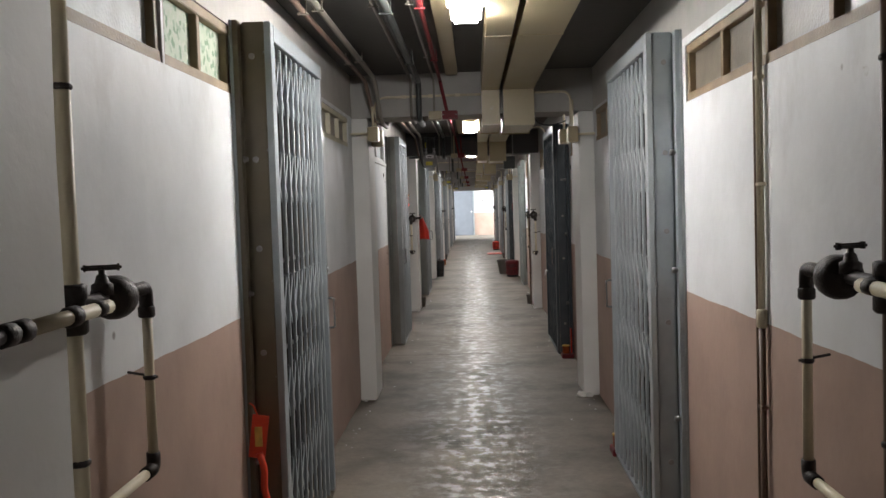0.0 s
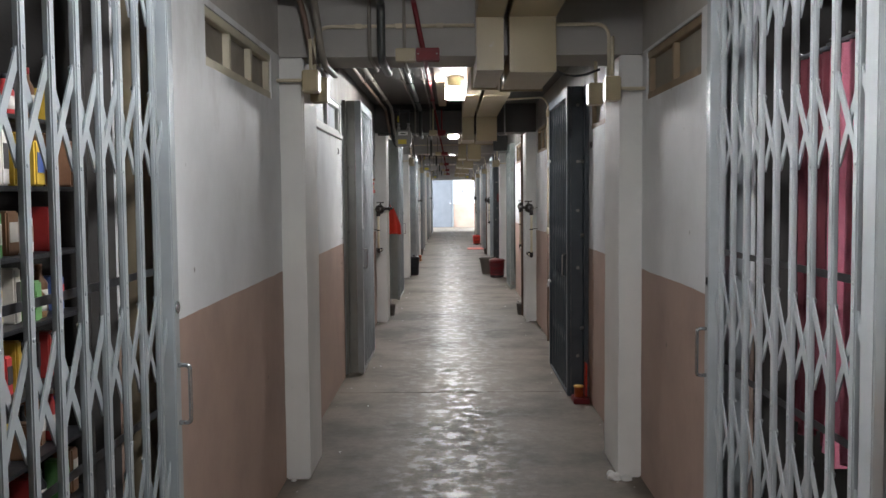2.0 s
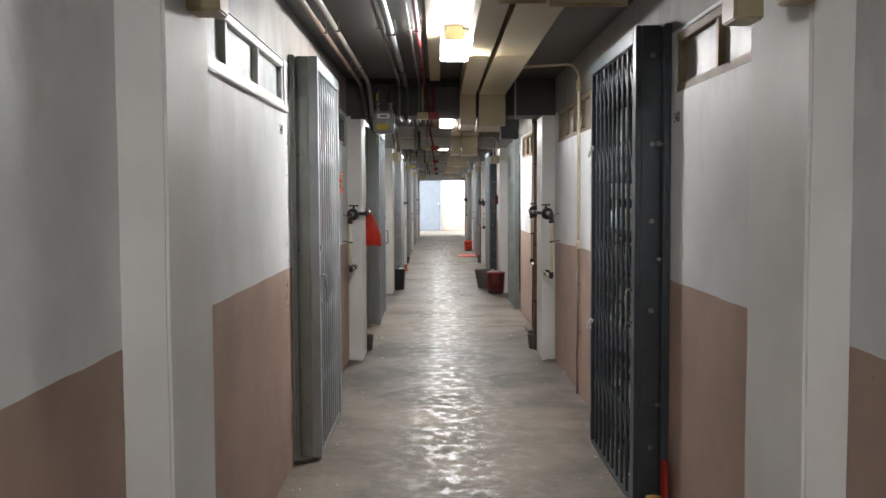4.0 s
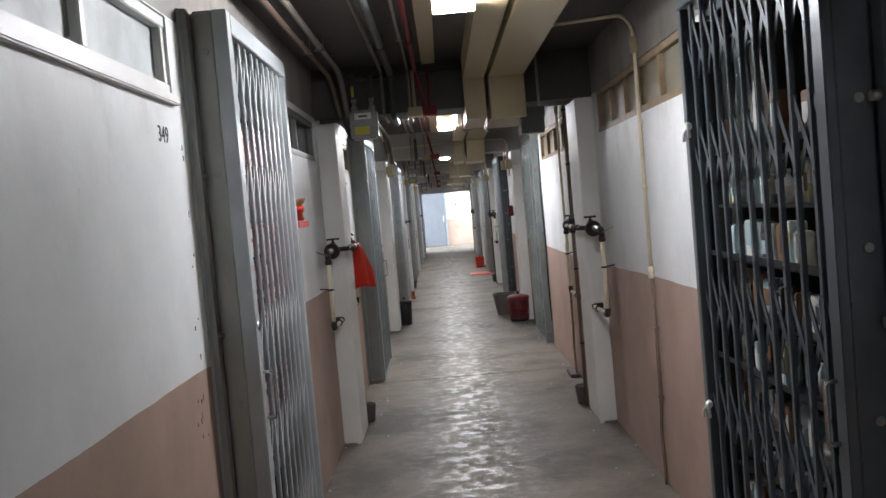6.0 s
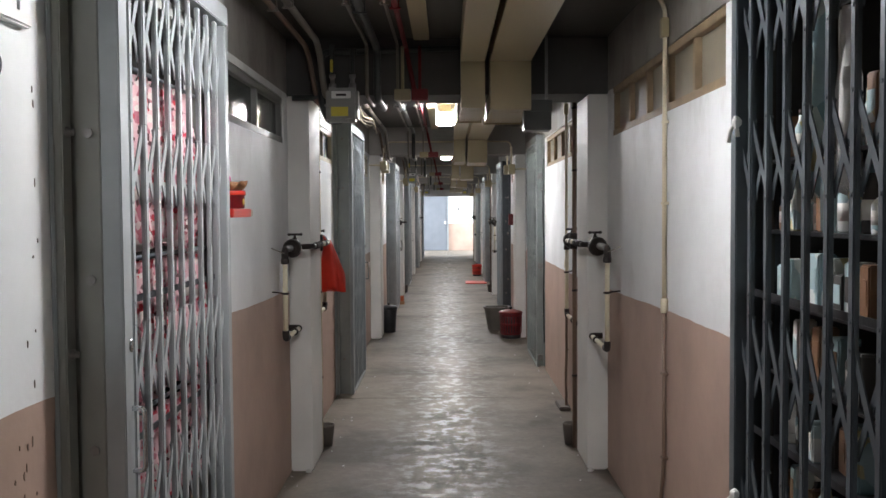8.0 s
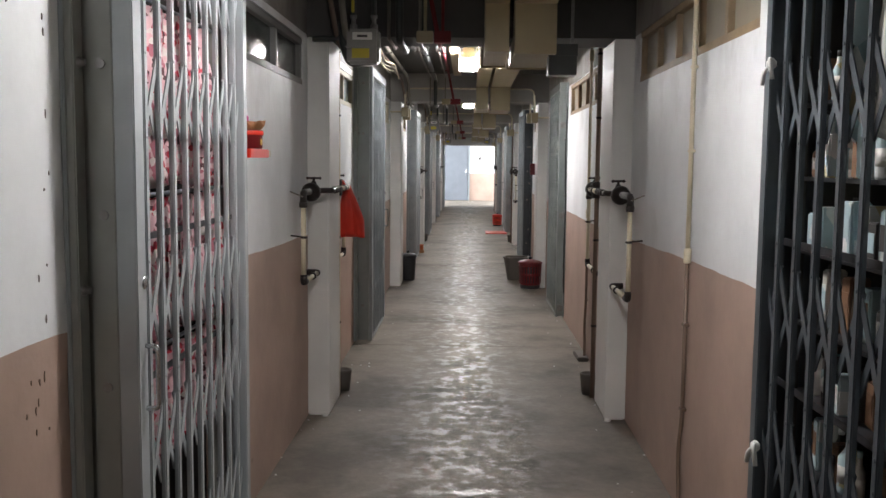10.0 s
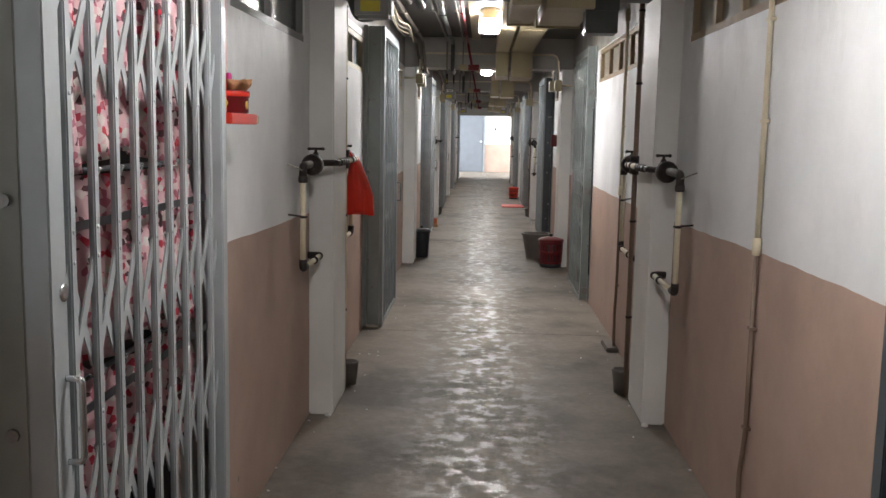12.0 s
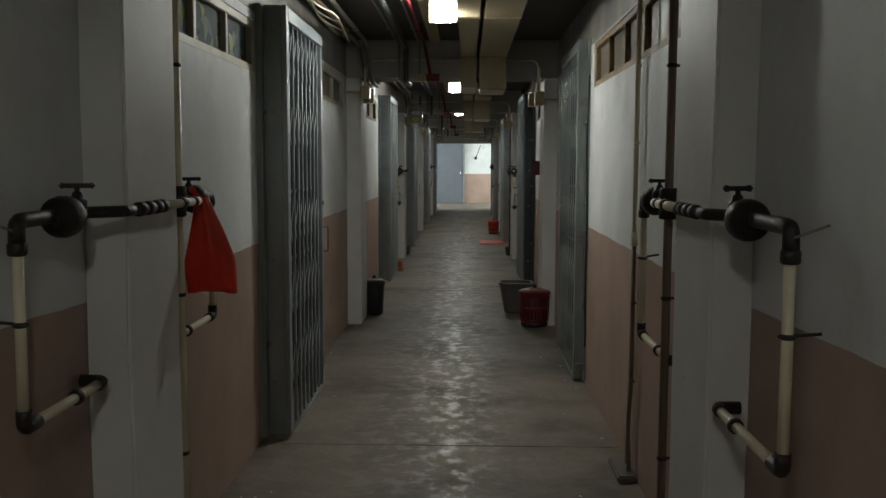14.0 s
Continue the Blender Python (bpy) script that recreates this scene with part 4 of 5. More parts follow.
for k in (0, 2, 4, 6):
    for side in (-1, 1):
        water_valves(side, *PILLARS[k], near=k > 0, zlow=0.83 if side < 0 else 0.775)

# small drain pots at the feet of the risers
for x, y in ((-0.575, 13.12), (0.965, 13.12), (-0.575, 24.08), (0.965, 24.08)):
    p = thing("drain_pot", "small grey cement drain pot on the floor", "pot", x, y, 0, "drain pots by the pillars")
    part("pot_body", lathe([(0.036, 0.001), (0.05, 0.12), (0.052, 0.135), (0.044, 0.135), (0.034, 0.02)], 14), GREY_PLASTIC, p)


def wall_conduit(side, y, x_off, low_kink=False, r=0.0135):
    """A conduit from the trunking over to the wall and down it, brown where it crosses the dado."""
    face = XL if side < 0 else XR
    x = face - side * (x_off)
    c = thing("wall_conduit", "cream conduit down the wall, painted brown below the dado", "conduit", 0, y, 0, "conduits down the walls")
    part("upper_run", tube([(0.66 if side > 0 else -0.5, 0, 2.34), (x - side * 0.05, 0, 2.36), (x, 0, 2.30), (x, 0, DADO + 0.03)], r, 10, 0.06), PVC, c)
    low = [(x, 0, DADO + 0.03), (x, 0, 0.42), (x, 0, 0.0)] if not low_kink else [(x, 0, DADO + 0.03), (x, 0, 0.42), (x, 0.05, 0.25), (x, 0.015, 0.08), (x, 0.02, 0.0)]
    part("lower_run", tube(low, r * 0.9, 10, 0.06), BROWN_PIPE, c)
    part("coupling", moved(lathe([(r, -0.03), (r + 0.006, -0.026), (r + 0.006, 0.026), (r, 0.03)], 10), x, 0, DADO + 0.03), PVC, c)
    part("box", box(x - 0.018, x + 0.014, -0.02, 0.02, 2.17, 2.25, 0.004), CREAM, c)
    for z in (0.45, 0.8, 1.5, 1.83):
        part("saddle_clip", box(x - 0.014 if side < 0 else x - 0.011, x + 0.011 if side < 0 else x + 0.014, -0.017, 0.017, z - 0.006, z + 0.006, 0.002), PVC if z > 1 else BROWN_PIPE, c)
    return c


wall_conduit(1, 11.12, 0.016, True, 0.0095)
wall_conduit(1, 2.80, 0.016, False, 0.0115)
tagged(part("wall_cable", tube([(XR - 0.008, 2.87, 0.0), (XR - 0.008, 2.87, 1.95), (XR - 0.008, 2.82, 2.1), (XR - 0.008, 2.82, 2.43)], 0.006, 8, 0.05), BROWN_PIPE), "thin brown cable down the wall beside a conduit", "cable")
wall_conduit(1, 14.12, 0.03, True, 0.011)
tagged(part("wall_cable", tube([(XR - 0.02, 14.25, 0.0), (XR - 0.02, 14.2, 0.5), (XR - 0.02, 14.18, 1.9), (XR - 0.02, 14.18, 2.43)], 0.008, 8, 0.05), CONDUIT), "thin grey conduit down the wall", "cable")
foot = tagged(part("cement_block", box(XR - 0.09, XR - 0.005, 14.06, 14.34, 0.0, 0.03, 0.008), GREY_PLASTIC), "low cement block round the foot of conduits", "block")
cable = tagged(part("loose_cable", tube([(0.66, 6.95, 2.13), (0.70, 6.93, 2.05), (0.80, 6.90, 2.03), (0.90, 6.86, 2.06)], 0.006, 8, 0.05), BLACK), "slack black cable looped under a beam", "cable")

for k in range(4):
    wave = [(-0.60 + 0.035 * k + 0.02 * math.sin(2.1 * q + k), 13.6 + 0.45 * q, 2.33 - 0.012 * k + 0.03 * math.sin(1.7 * q + 1.9 * k)) for q in range(8)]
    tagged(part("loose_cable", tube(wave, 0.006, 8, 0.2), PVC if k % 2 else CONDUIT), "loose beige cable slung along the ceiling edge", "cable", "loose cables")

# ---- things on the walls and floor ----
bag = thing("plastic_bag", "red plastic bag hung from a stop valve", "bag", -0.565, 13.20, 0.975)
bm = bmesh.new()
rows = 14
grid = []
for i in range(rows + 1):
    t = i / rows
    ring = []
    for k in range(28):
        a = 2 * math.pi * k / 28
        wide = 0.022 + 0.04 * min(1, t * 1.5) ** 0.8
        deep = 0.02 + 0.058 * min(1, t * 1.5)
        f = 1 + 0.16 * math.sin(5 * a + 3 * t) * (0.4 + 0.6 * t) + 0.07 * math.sin(9 * a)
        ring.append(bm.verts.new((deep * f * math.cos(a) + 0.03 * t, wide * f * math.sin(a) + 0.035 * t - 0.02, 0.32 * (1 - t) + 0.012 * math.sin(3 * a) * t)))
    grid.append(ring)
for p, q in zip(grid, grid[1:]):
    for k in range(28):
        f = bm.faces.new((p[k], p[(k + 1) % 28], q[(k + 1) % 28], q[k]))
        f.smooth = True
bm.faces.new(grid[-1])
part("sack", bm, RED_CLOTH, bag)
part("loop", tube([(0.0, -0.03, 0.31), (-0.03, -0.02, 0.35), (-0.045, 0.0, 0.345), (-0.02, 0.02, 0.31)], 0.006, 8, 0.02), RED_CLOTH, bag)
part("tag", box(0.02, 0.024, 0.00, 0.07, 0.235, 0.262), LABEL_WHITE, bag, "white paper tag")
bag.children[2].rotation_euler = (radians(-48), 0, 0)
bag.children[2].location = (0.012, -0.175, 0.115)

shrine = thing("wall_shrine", "small red shrine shelf with an incense tin on the wall", "shrine", XL, 10.65, 1.456)
part("shelf", box(0.002, 0.13, 0.0, 0.30, 0.0, 0.032, 0.003), BRIGHT_RED, shrine, "red lacquered shelf")
part("shelf_end", box(0.004, 0.128, 0.302, 0.34, 0.002, 0.03, 0.003), CREAM_WOOD, shrine, "bare wooden shelf end")
part("back_panel", box(0.002, 0.075, 0.085, 0.15, 0.033, 0.40, 0.004), BRIGHT_RED, shrine, "tall red upright box")
# the upright box's shaded side, made as a panel in a darker red
part("back_panel", box(0.002, 0.03, 0.152, 0.30, 0.12, 0.39, 0.004), RED_PLASTIC, shrine, "dark red panel for the shaded side of the upright box")
tin = part("tin", moved(lathe([(0.05, 0), (0.056, 0.003), (0.056, 0.048), (0.059, 0.050), (0.059, 0.068), (0.05, 0.070)], 22), 0.068, 0.21, 0.033), RED_PLASTIC, shrine, "dark red incense tin")
part("rim", moved(lathe([(0.0595, 0.051), (0.0605, 0.053), (0.0605, 0.064), (0.0595, 0.066)], 22), 0.068, 0.21, 0.033), BRIGHT_RED, tin)
bm = lathe([(0.045, 0.070), (0.052, 0.080), (0.068, 0.096)], 22)
for v in bm.verts:
    v.co.z += 0.012 * math.sin(7 * math.atan2(v.co.y, v.co.x)) * (1 if v.co.z > 0.078 else 0)
part("paper_collar", moved(bm, 0.068, 0.21, 0.033), CARD, tin, "crumpled brown paper collar")
part("incense_stub", moved(lathe([(0.008, 0.075), (0.010, 0.118), (0.006, 0.125)], 8), 0.06, 0.225, 0.033), mat("magenta_wax", (0.5, 0.03, 0.22), 0.5), tin, "magenta incense stub")
part("medal", moved(lathe([(0.013, 0), (0.013, 0.003), (0.010, 0.004)], 14, "x"), 0.121, 0.20, 0.058), GOLD, tin, "gold round emblem")
part("paper_flower", moved(lathe([(0.004, 0), (0.022, 0.012), (0.03, 0.03), (0.018, 0.045)], 9), 0.07, 0.075, 0.033), YELLOW, shrine, "yellow paper flower")
orn = thing("paper_ornament", "red and gold paper luck ornament on the wall", "ornament", XL, 10.78, 1.70)
part("card", moved(box(0.002, 0.006, -0.05, 0.05, 0.0, 0.1, 0.002), 0, 0, 0.03), RED_PAPER, orn)
part("tassel", tube([(0.006, 0.0, 0.03), (0.008, 0.005, -0.02), (0.006, 0.0, -0.06)], 0.007, 8), RED_PAPER, orn)
part("medal", moved(lathe([(0.022, 0), (0.022, 0.003)], 12, "x"), 0.006, 0, 0.08), GOLD, orn)

tag = thing("paper_offering", "red paper charm with gold print hung beside a gate", "ornament", XL + 0.055, 3.325, 0.46)
bm = box(-0.032, 0.032, -0.004, -0.001, 0.07, 0.235, 0.001)
bmesh.ops.rotate(bm, cent=(0, 0, 0.15), matrix=Matrix.Rotation(radians(8), 3, "Y"), verts=bm.verts)
part("card", bm, RED_PAPER, tag)
part("tassel", tube([(0.0, -0.004, 0.09), (0.018, -0.006, 0.03), (0.012, -0.004, -0.05), (0.03, -0.004, -0.11)], 0.014, 8, 0.03), RED_PAPER, tag)
part("gold_print", box(-0.014, 0.014, -0.0065, -0.0045, 0.115, 0.19), GOLD, tag)
part("hanger", tube([(0.0, -0.003, 0.23), (-0.015, -0.003, 0.27), (-0.03, 0.0, 0.28)], 0.003, 6), RED_PAPER, tag)


def floor_shrine(x, y, side, h=0.27):
    s = thing("floor_shrine", "red floor shrine with a rusty incense tin against a gate", "shrine", x, y, 0, "floor shrines")
    part("tray", box(-0.055, 0.055, -0.11, 0.03, 0.001, 0.04, 0.004), RED_PLASTIC, s)
    part("back_panel", box(0.035 if side > 0 else -0.045, 0.045 if side > 0 else -0.035, -0.05, 0.03, 0.041, h, 0.003), BRIGHT_RED, s, "upright red panel")
    can = part("tin", moved(lathe([(0.028, 0), (0.032, 0.004), (0.032, 0.07), (0.034, 0.074), (0.029, 0.075)], 16), -0.012, -0.04, 0.041), RUST, s, "rusty incense tin")
    part("rim", moved(lathe([(0.033, 0.066), (0.036, 0.068), (0.036, 0.076), (0.030, 0.078)], 16), -0.012, -0.04, 0.041), GOLD, can)
    return s


floor_shrine(1.03, 8.53, 1)
floor_shrine(1.0, 5.22, 1, 0.12)
floor_shrine(-0.64, 10.80, -1, 0.2)


def number(text, side, y, z, size):
    cu = bpy.data.curves.new("door_number", "FONT")
    cu.body, cu.size, cu.extrude, cu.align_x = text, size, 0.0006, "CENTER"
    tmp = bpy.data.objects.new("door_number", cu)
    scene.collection.objects.link(tmp)
    bpy.context.view_layer.update()
    me = bpy.data.meshes.new_from_object(tmp.evaluated_get(bpy.context.evaluated_depsgraph_get()))
    bpy.data.objects.remove(tmp)
    me.materials.clear()
    me.materials.append(NUMBER)
    ob = tagged(new("door_number", me), "black stencilled number " + text + " on the wall", "number", "door numbers")
    ob.matrix_basis = pose(XL + 0.001 if side < 0 else XR - 0.001, y, z, 90, 0, 90 if side < 0 else -90)


number("349", -1, 9.165, 1.748, 0.066)
number("340", 1, 8.475, 1.745, 0.062)
number("351", -1, 4.95, 1.765, 0.066)
number("342", 1, 5.60, 1.745, 0.062)

# bins and baskets along the far stretch
bin_ = thing("waste_bin", "black plastic bin with a lid beside a pillar", "bin", -0.525, 18.58, 0)
part("bucket_body", lathe([(0.075, 0.001), (0.082, 0.01), (0.098, 0.29), (0.094, 0.30)], 20), BLACK, bin_)
lid = part("lid", lathe([(0.102, 0.285), (0.104, 0.305), (0.08, 0.325), (0.03, 0.335)], 20), BLACK, bin_)
part("knob", lathe([(0.014, 0.335), (0.018, 0.35), (0.012, 0.362)], 10), BLACK, lid)
tub = thing("plastic_tub", "grey-brown plastic tub on the floor", "tub", 0.80, 18.78, 0)
bm = bmesh.new()
vs = []
for z, w, d in ((0.001, 0.105, 0.09), (0.27, 0.155, 0.13), (0.272, 0.168, 0.142), (0.285, 0.168, 0.142), (0.285, 0.145, 0.12), (0.03, 0.098, 0.083)):
    ring = []
    for k in range(24):
        a = 2 * math.pi * k / 24
        c, s = math.cos(a), math.sin(a)
        q = (abs(c) ** 4 + abs(s) ** 4) ** -0.25
        ring.append(bm.verts.new((w * q * c, d * q * s, z)))
    vs.append(ring)
for p, q in zip(vs, vs[1:]):
    for k in range(24):
        bm.faces.new((p[k], p[(k + 1) % 24], q[(k + 1) % 24], q[k]))
bm.faces.new(vs[0])
bm.faces.new(vs[-1])
part("tub_body", bm, GREY_PLASTIC, tub)


def slotted_bin(x, y, k, material, label):
    """A round slotted plastic bin with a domed lid and a knob."""
    b = thing("slotted_bin", label, "bin", x, y, 0, turn=8)
    part("base", lathe([(0.112 * k, 0.001), (0.118 * k, 0.006), (0.120 * k, 0.04 * k), (0.112 * k, 0.042 * k)], 28), BLACK, b, "black base ring")
    for z, rad, h in ((0.043, 0.122, 0.022), (0.15, 0.128, 0.03), (0.262, 0.134, 0.03)):
        part("hoop", moved(lathe([(rad * k - 0.004, 0), (rad * k, 0.003), (rad * k + 0.002, h * k), (rad * k - 0.004, h * k)], 28), 0, 0, z * k), material, b)
    slat = box(0.1255 * k, 0.1295 * k, -0.0085 * k, 0.0085 * k, 0.06 * k, 0.268 * k)
    for v in slat.verts:
        v.co.x += 0.03 * (v.co.z - 0.15 * k)
    slat = mesh_of("slat", slat, material)
    for q in range(24):
        o = part("slat", slat, material, b)
        o.rotation_euler = (0, 0, 2 * math.pi * q / 24)
    part("liner", lathe([(0.112 * k, 0.05 * k), (0.124 * k, 0.28 * k), (0.118 * k, 0.282 * k)], 24), BLACK, b, "dark liner inside")
    lid = part("lid", lathe([(0.141 * k, 0.290 * k), (0.145 * k, 0.296 * k), (0.142 * k, 0.308 * k), (0.118 * k, 0.322 * k), (0.07 * k, 0.335 * k), (0.02 * k, 0.34 * k)], 28), material, b)
    part("knob", lathe([(0.012 * k, 0.339 * k), (0.02 * k, 0.352 * k), (0.022 * k, 0.362 * k), (0.012 * k, 0.37 * k)], 12), BLACK, lid, "black knob")
    return b


slotted_bin(0.925, 18.02, 0.98, RED_PLASTIC, "dark red slotted plastic bin with a lid on the floor")
slotted_bin(0.86, 28.3, 0.8, BRIGHT_RED, "bright red slotted plastic bin with a lid")
mat_ = tagged(part("door_mat", box(0.56, 0.99, 25.95, 26.6, 0.001, 0.014, 0.004), BRIGHT_RED), "red mat on the concrete floor", "mat")
crate = thing("wooden_box", "small reddish wooden box on the floor", "box", -0.57, 21.98, 0)
part("base", box(-0.075, 0.075, -0.07, 0.07, 0.001, 0.05, 0.004), CARD, crate)
part("upper_box", box(-0.065, 0.065, -0.06, 0.06, 0.051, 0.13, 0.004), RUST, crate)

# ---- behind the gates ----
def bottle(r, h):
    return lathe([(r * 0.9, 0), (r, 0.006), (r, h * 0.62), (r * 0.45, h * 0.78), (r * 0.4, h * 0.9)], 10)


rng = random.Random(4)


def packed_shelves(side, a, b, levels, palette, tall, crowded=1.0, narrow=0.045, broad=0.085, back=-0.082):
    """A shelf rack full of small goods in a dim doorway."""
    face = XL if side < 0 else XR
    x0 = face + side * back
    rack = thing("shelf_rack", "dark shelf rack crowded with small goods behind a gate", "shelf", x0, a, 0)
    W = b - a
    for z in levels:
        part("shelf", box(side * 0.012, side * 0.30, 0, W, z - 0.010, z, 0.002), BLACK, rack)
    for y in (0.0, W - 0.02):
        part("upright", box(side * 0.005, side * 0.03, y, y + 0.02, 0.002, levels[-1] + 0.35, 0.002), SHADE_DARK, rack)
    shapes = {}
    for z in levels:
        y = 0.05
        while y < W * crowded - 0.07:
            w = rng.uniform(narrow, broad)
            h = rng.uniform(0.6, 1.0) * tall
            kind = rng.random()
            m = rng.choice(palette)
            if kind < 0.45:
                it = thing("bottle", "small " + m.name.split("_")[-1] + " bottle on a crowded shelf", "bottle", x0 + side * rng.uniform(0.05, 0.09), a + y + w / 2, z, "goods behind the gate")
                part("bottle_body", bottle(w * 0.45, h), m, it)
                part("cap", moved(lathe([(w * 0.2, 0), (w * 0.2, h * 0.12)], 8), 0, 0, h * 0.89), rng.choice(palette), it)
                part("label", lathe([(w * 0.455, h * 0.2), (w * 0.455, h * 0.5)], 10), PACK[0], it, "printed paper label")
            else:
                it = thing("packet", "small " + m.name.split("_")[-1] + " packet on a crowded shelf", "packet", x0 + side * rng.uniform(0.04, 0.08), a + y + w / 2, z, "goods behind the gate", turn=rng.uniform(-12, 12))
                part("carton", box(-0.025, 0.025, -w * 0.46, w * 0.46, 0, h, 0.004), m, it)
                part("label", box(-side * 0.0255, -side * 0.0268, -w * 0.3, w * 0.3, h * 0.3, h * 0.75), rng.choice(palette), it, "printed panel")
            y += w + rng.uniform(0.005, 0.03)


def hanging_cloth(side, ya, yb, z0, z1, material, label, depth, folds, name="hanging_cloth"):
    face = XL if side < 0 else XR
    c = thing(name, label, "cloth", face + side * depth, ya, z0)
    W = yb - ya
    bm = bmesh.new()
    nx, nz = int(W * 90), 12
    g = []
    for k in range(nx + 1):
        u = k / nx
        col = []
        for j in range(nz + 1):
            v = j / nz
            off = 0.020 * math.sin(2 * math.pi * folds * u + 0.8 * math.sin(4 * v)) * (1.1 - 0.5 * v) + 0.01 * noise.noise(Vector((u * 6, v * 3, depth * 9)))
            drop = 0.02 * math.sin(9 * u + ya) * (1 - v)
            col.append(bm.verts.new((off, u * W, v * (z1 - z0) + drop)))
        g.append(col)
    for p, q in zip(g, g[1:]):
        for j in range(nz):
            f = bm.faces.new((p[j], q[j], q[j + 1], p[j + 1]))
            f.smooth = True
    bmesh.ops.solidify(bm, geom=bm.faces[:], thickness=0.003)
    part("fabric", bm, material, c)
    part("rod", tube([(0, -0.04, z1 - z0 + 0.01), (0, W + 0.04, z1 - z0 + 0.01)], 0.006, 8), DARK_STEEL, c, "thin dark metal rod")
    for k in range(int(W / 0.12) + 1):
        y = min(W, 0.02 + 0.12 * k)
        part("ring", tube([(0.0, y, z1 - z0 - 0.02), (0.012, y, z1 - z0 + 0.012), (-0.012, y, z1 - z0 + 0.018)], 0.003, 6), CHROME, c)


packed_shelves(-1, 3.53, 4.48, [0.42, 0.57, 0.72, 0.87, 1.02, 1.17, 1.32, 1.47, 1.62], PACK + [PACK[5], BLACK, SHADE_DARK, SHADE_DARK, BLACK], 0.125, 1.0, 0.028, 0.048, 0.05)
# solid blue lump in place of the window light showing above the rack
light_patch = thing("plastic_sheet", "blue lump standing in for window light above a shelf rack", "sheet", XL - 0.17, 3.60, 1.75)
bm = bmesh.new()
bmesh.ops.create_icosphere(bm, subdivisions=3, radius=1.0)
for v in bm.verts:
    v.co = Vector((v.co.x * 0.045, v.co.y * 0.22 + 0.2, v.co.z * 0.13 + 0.13)) * (1 + 0.15 * noise.noise(v.co * 2))
part("fold", bm, mat("blue_plastic", (0.12, 0.25, 0.50), 0.4), light_patch)
light_patch.location.z = 1.80
hanging_cloth(1, 4.25, 4.50, 0.78, 1.80, ROSE_CLOTH, "rose pink curtain hung behind a gate", 0.0, 5)
hanging_cloth(1, 4.50, 4.74, 0.80, 1.80, MAROON_CLOTH, "maroon curtain hung behind a gate", 0.015, 5)
hanging_cloth(-1, 9.58, 10.40, 1.37, 1.85, PINK_CLOTH, "pink floral cloth hung behind a gate", -0.06, 6)
hanging_cloth(-1, 9.60, 10.50, 0.95, 1.345, PINK_CLOTH, "pink floral bundle hung behind a gate", -0.06, 9)
hanging_cloth(-1, 9.60, 10.46, 0.62, 0.925, PINK_CLOTH, "pink floral cloth hung low behind a gate", -0.06, 8)
packed_shelves(1, 8.76, 9.76, [0.34, 0.52, 0.70, 0.88, 1.06, 1.24, 1.42, 1.60], [PALE_WRAP, PALE_WRAP, PALE_WRAP, PALE_WRAP, PACK[0], PACK[5], SHADE_DARK], 0.15, 1.0, 0.03, 0.06)
hanging_cloth(1, 9.40, 9.50, 1.50, 1.95, PALE_WRAP, "pale wrapped bundle hung behind a dark gate", -0.06, 1.5)
hanging_cloth(1, 9.26, 9.35, 1.52, 1.90, LABEL_WHITE, "white cloth hung behind a dark gate", -0.06, 1.5)
hanging_cloth(1, 8.76, 8.84, 1.65, 1.95, GOLD, "gold tinsel strip hung behind a dark gate", -0.06, 2)
for z in (1.70, 0.72):
    tie = thing("cloth_tie", "white strip of cloth knotted on gate bars", "tie", XR - 0.148, 9.76, z, "cloth ties on the gate")
    part("knot", moved(lathe([(0.004, -0.015), (0.013, -0.006), (0.013, 0.006), (0.004, 0.015)], 8), 0, 0, 0), LABEL_WHITE, tie)
    part("tail", tube([(0, 0, 0), (-0.012, 0.02, -0.02), (-0.012, 0.03, -0.05)], 0.006, 6, 0.01), LABEL_WHITE, tie)
    part("tail", tube([(0, 0, 0), (-0.012, -0.025, 0.012), (-0.010, -0.04, -0.04)], 0.006, 6, 0.01), LABEL_WHITE, tie)
for (side, a, b, plate, lattice, what) in GATES[4:]:
    face = XL if side < 0 else XR
    d = thing("flat_door", "closed dark grey-green wooden door behind a folding gate", "door", face + side * 0.20, a + 0.12, 0.003, "doors behind gates")
    W = b - a - 0.18
    part("door_leaf", box(0, side * 0.04, 0, W, 0, 2.03, 0.004), GREEN_PIPE, d)
    for z0, z1 in ((0.15, 0.95), (1.05, 1.88)):
        part("panel", box(-side * 0.012, 0, 0.12, W - 0.12, z0, z1, 0.008), GREEN_PIPE, d)
    part("knob", moved(lathe([(0.012, 0), (0.012, 0.02), (0.026, 0.03), (0.026, 0.05), (0.012, 0.055)], 12, "x"), -side * 0.06, W - 0.06, 1.0), CHROME, d)

# small things on the walls further on
tagged(part("wall_cable", tube([(XR - 0.012, 15.86, 0.25), (XR - 0.02, 15.84, 0.7), (XR - 0.01, 15.87, 1.05), (XR - 0.025, 15.83, 1.5), (XR - 0.012, 15.86, 1.95)], 0.006, 8, 0.15), BLACK), "slack black cable beside a folding gate", "cable")
slip = thing("paper_slip", "pale pink paper slip tied on gate bars", "paper", XR - 0.078, 16.93, 0.86)
part("sheet", box(-0.002, 0.0, -0.03, 0.03, 0.0, 0.22, 0.0005), mat("pale_pink_paper", (0.66, 0.45, 0.42), 0.7), slip)
part("tie", tube([(0.0, 0.0, 0.22), (0.006, 0.0, 0.24)], 0.003, 6), LABEL_WHITE, slip)
letter = thing("letter_box", "dark red metal letter box on the wall", "letter box", XR, 19.9, 1.28)
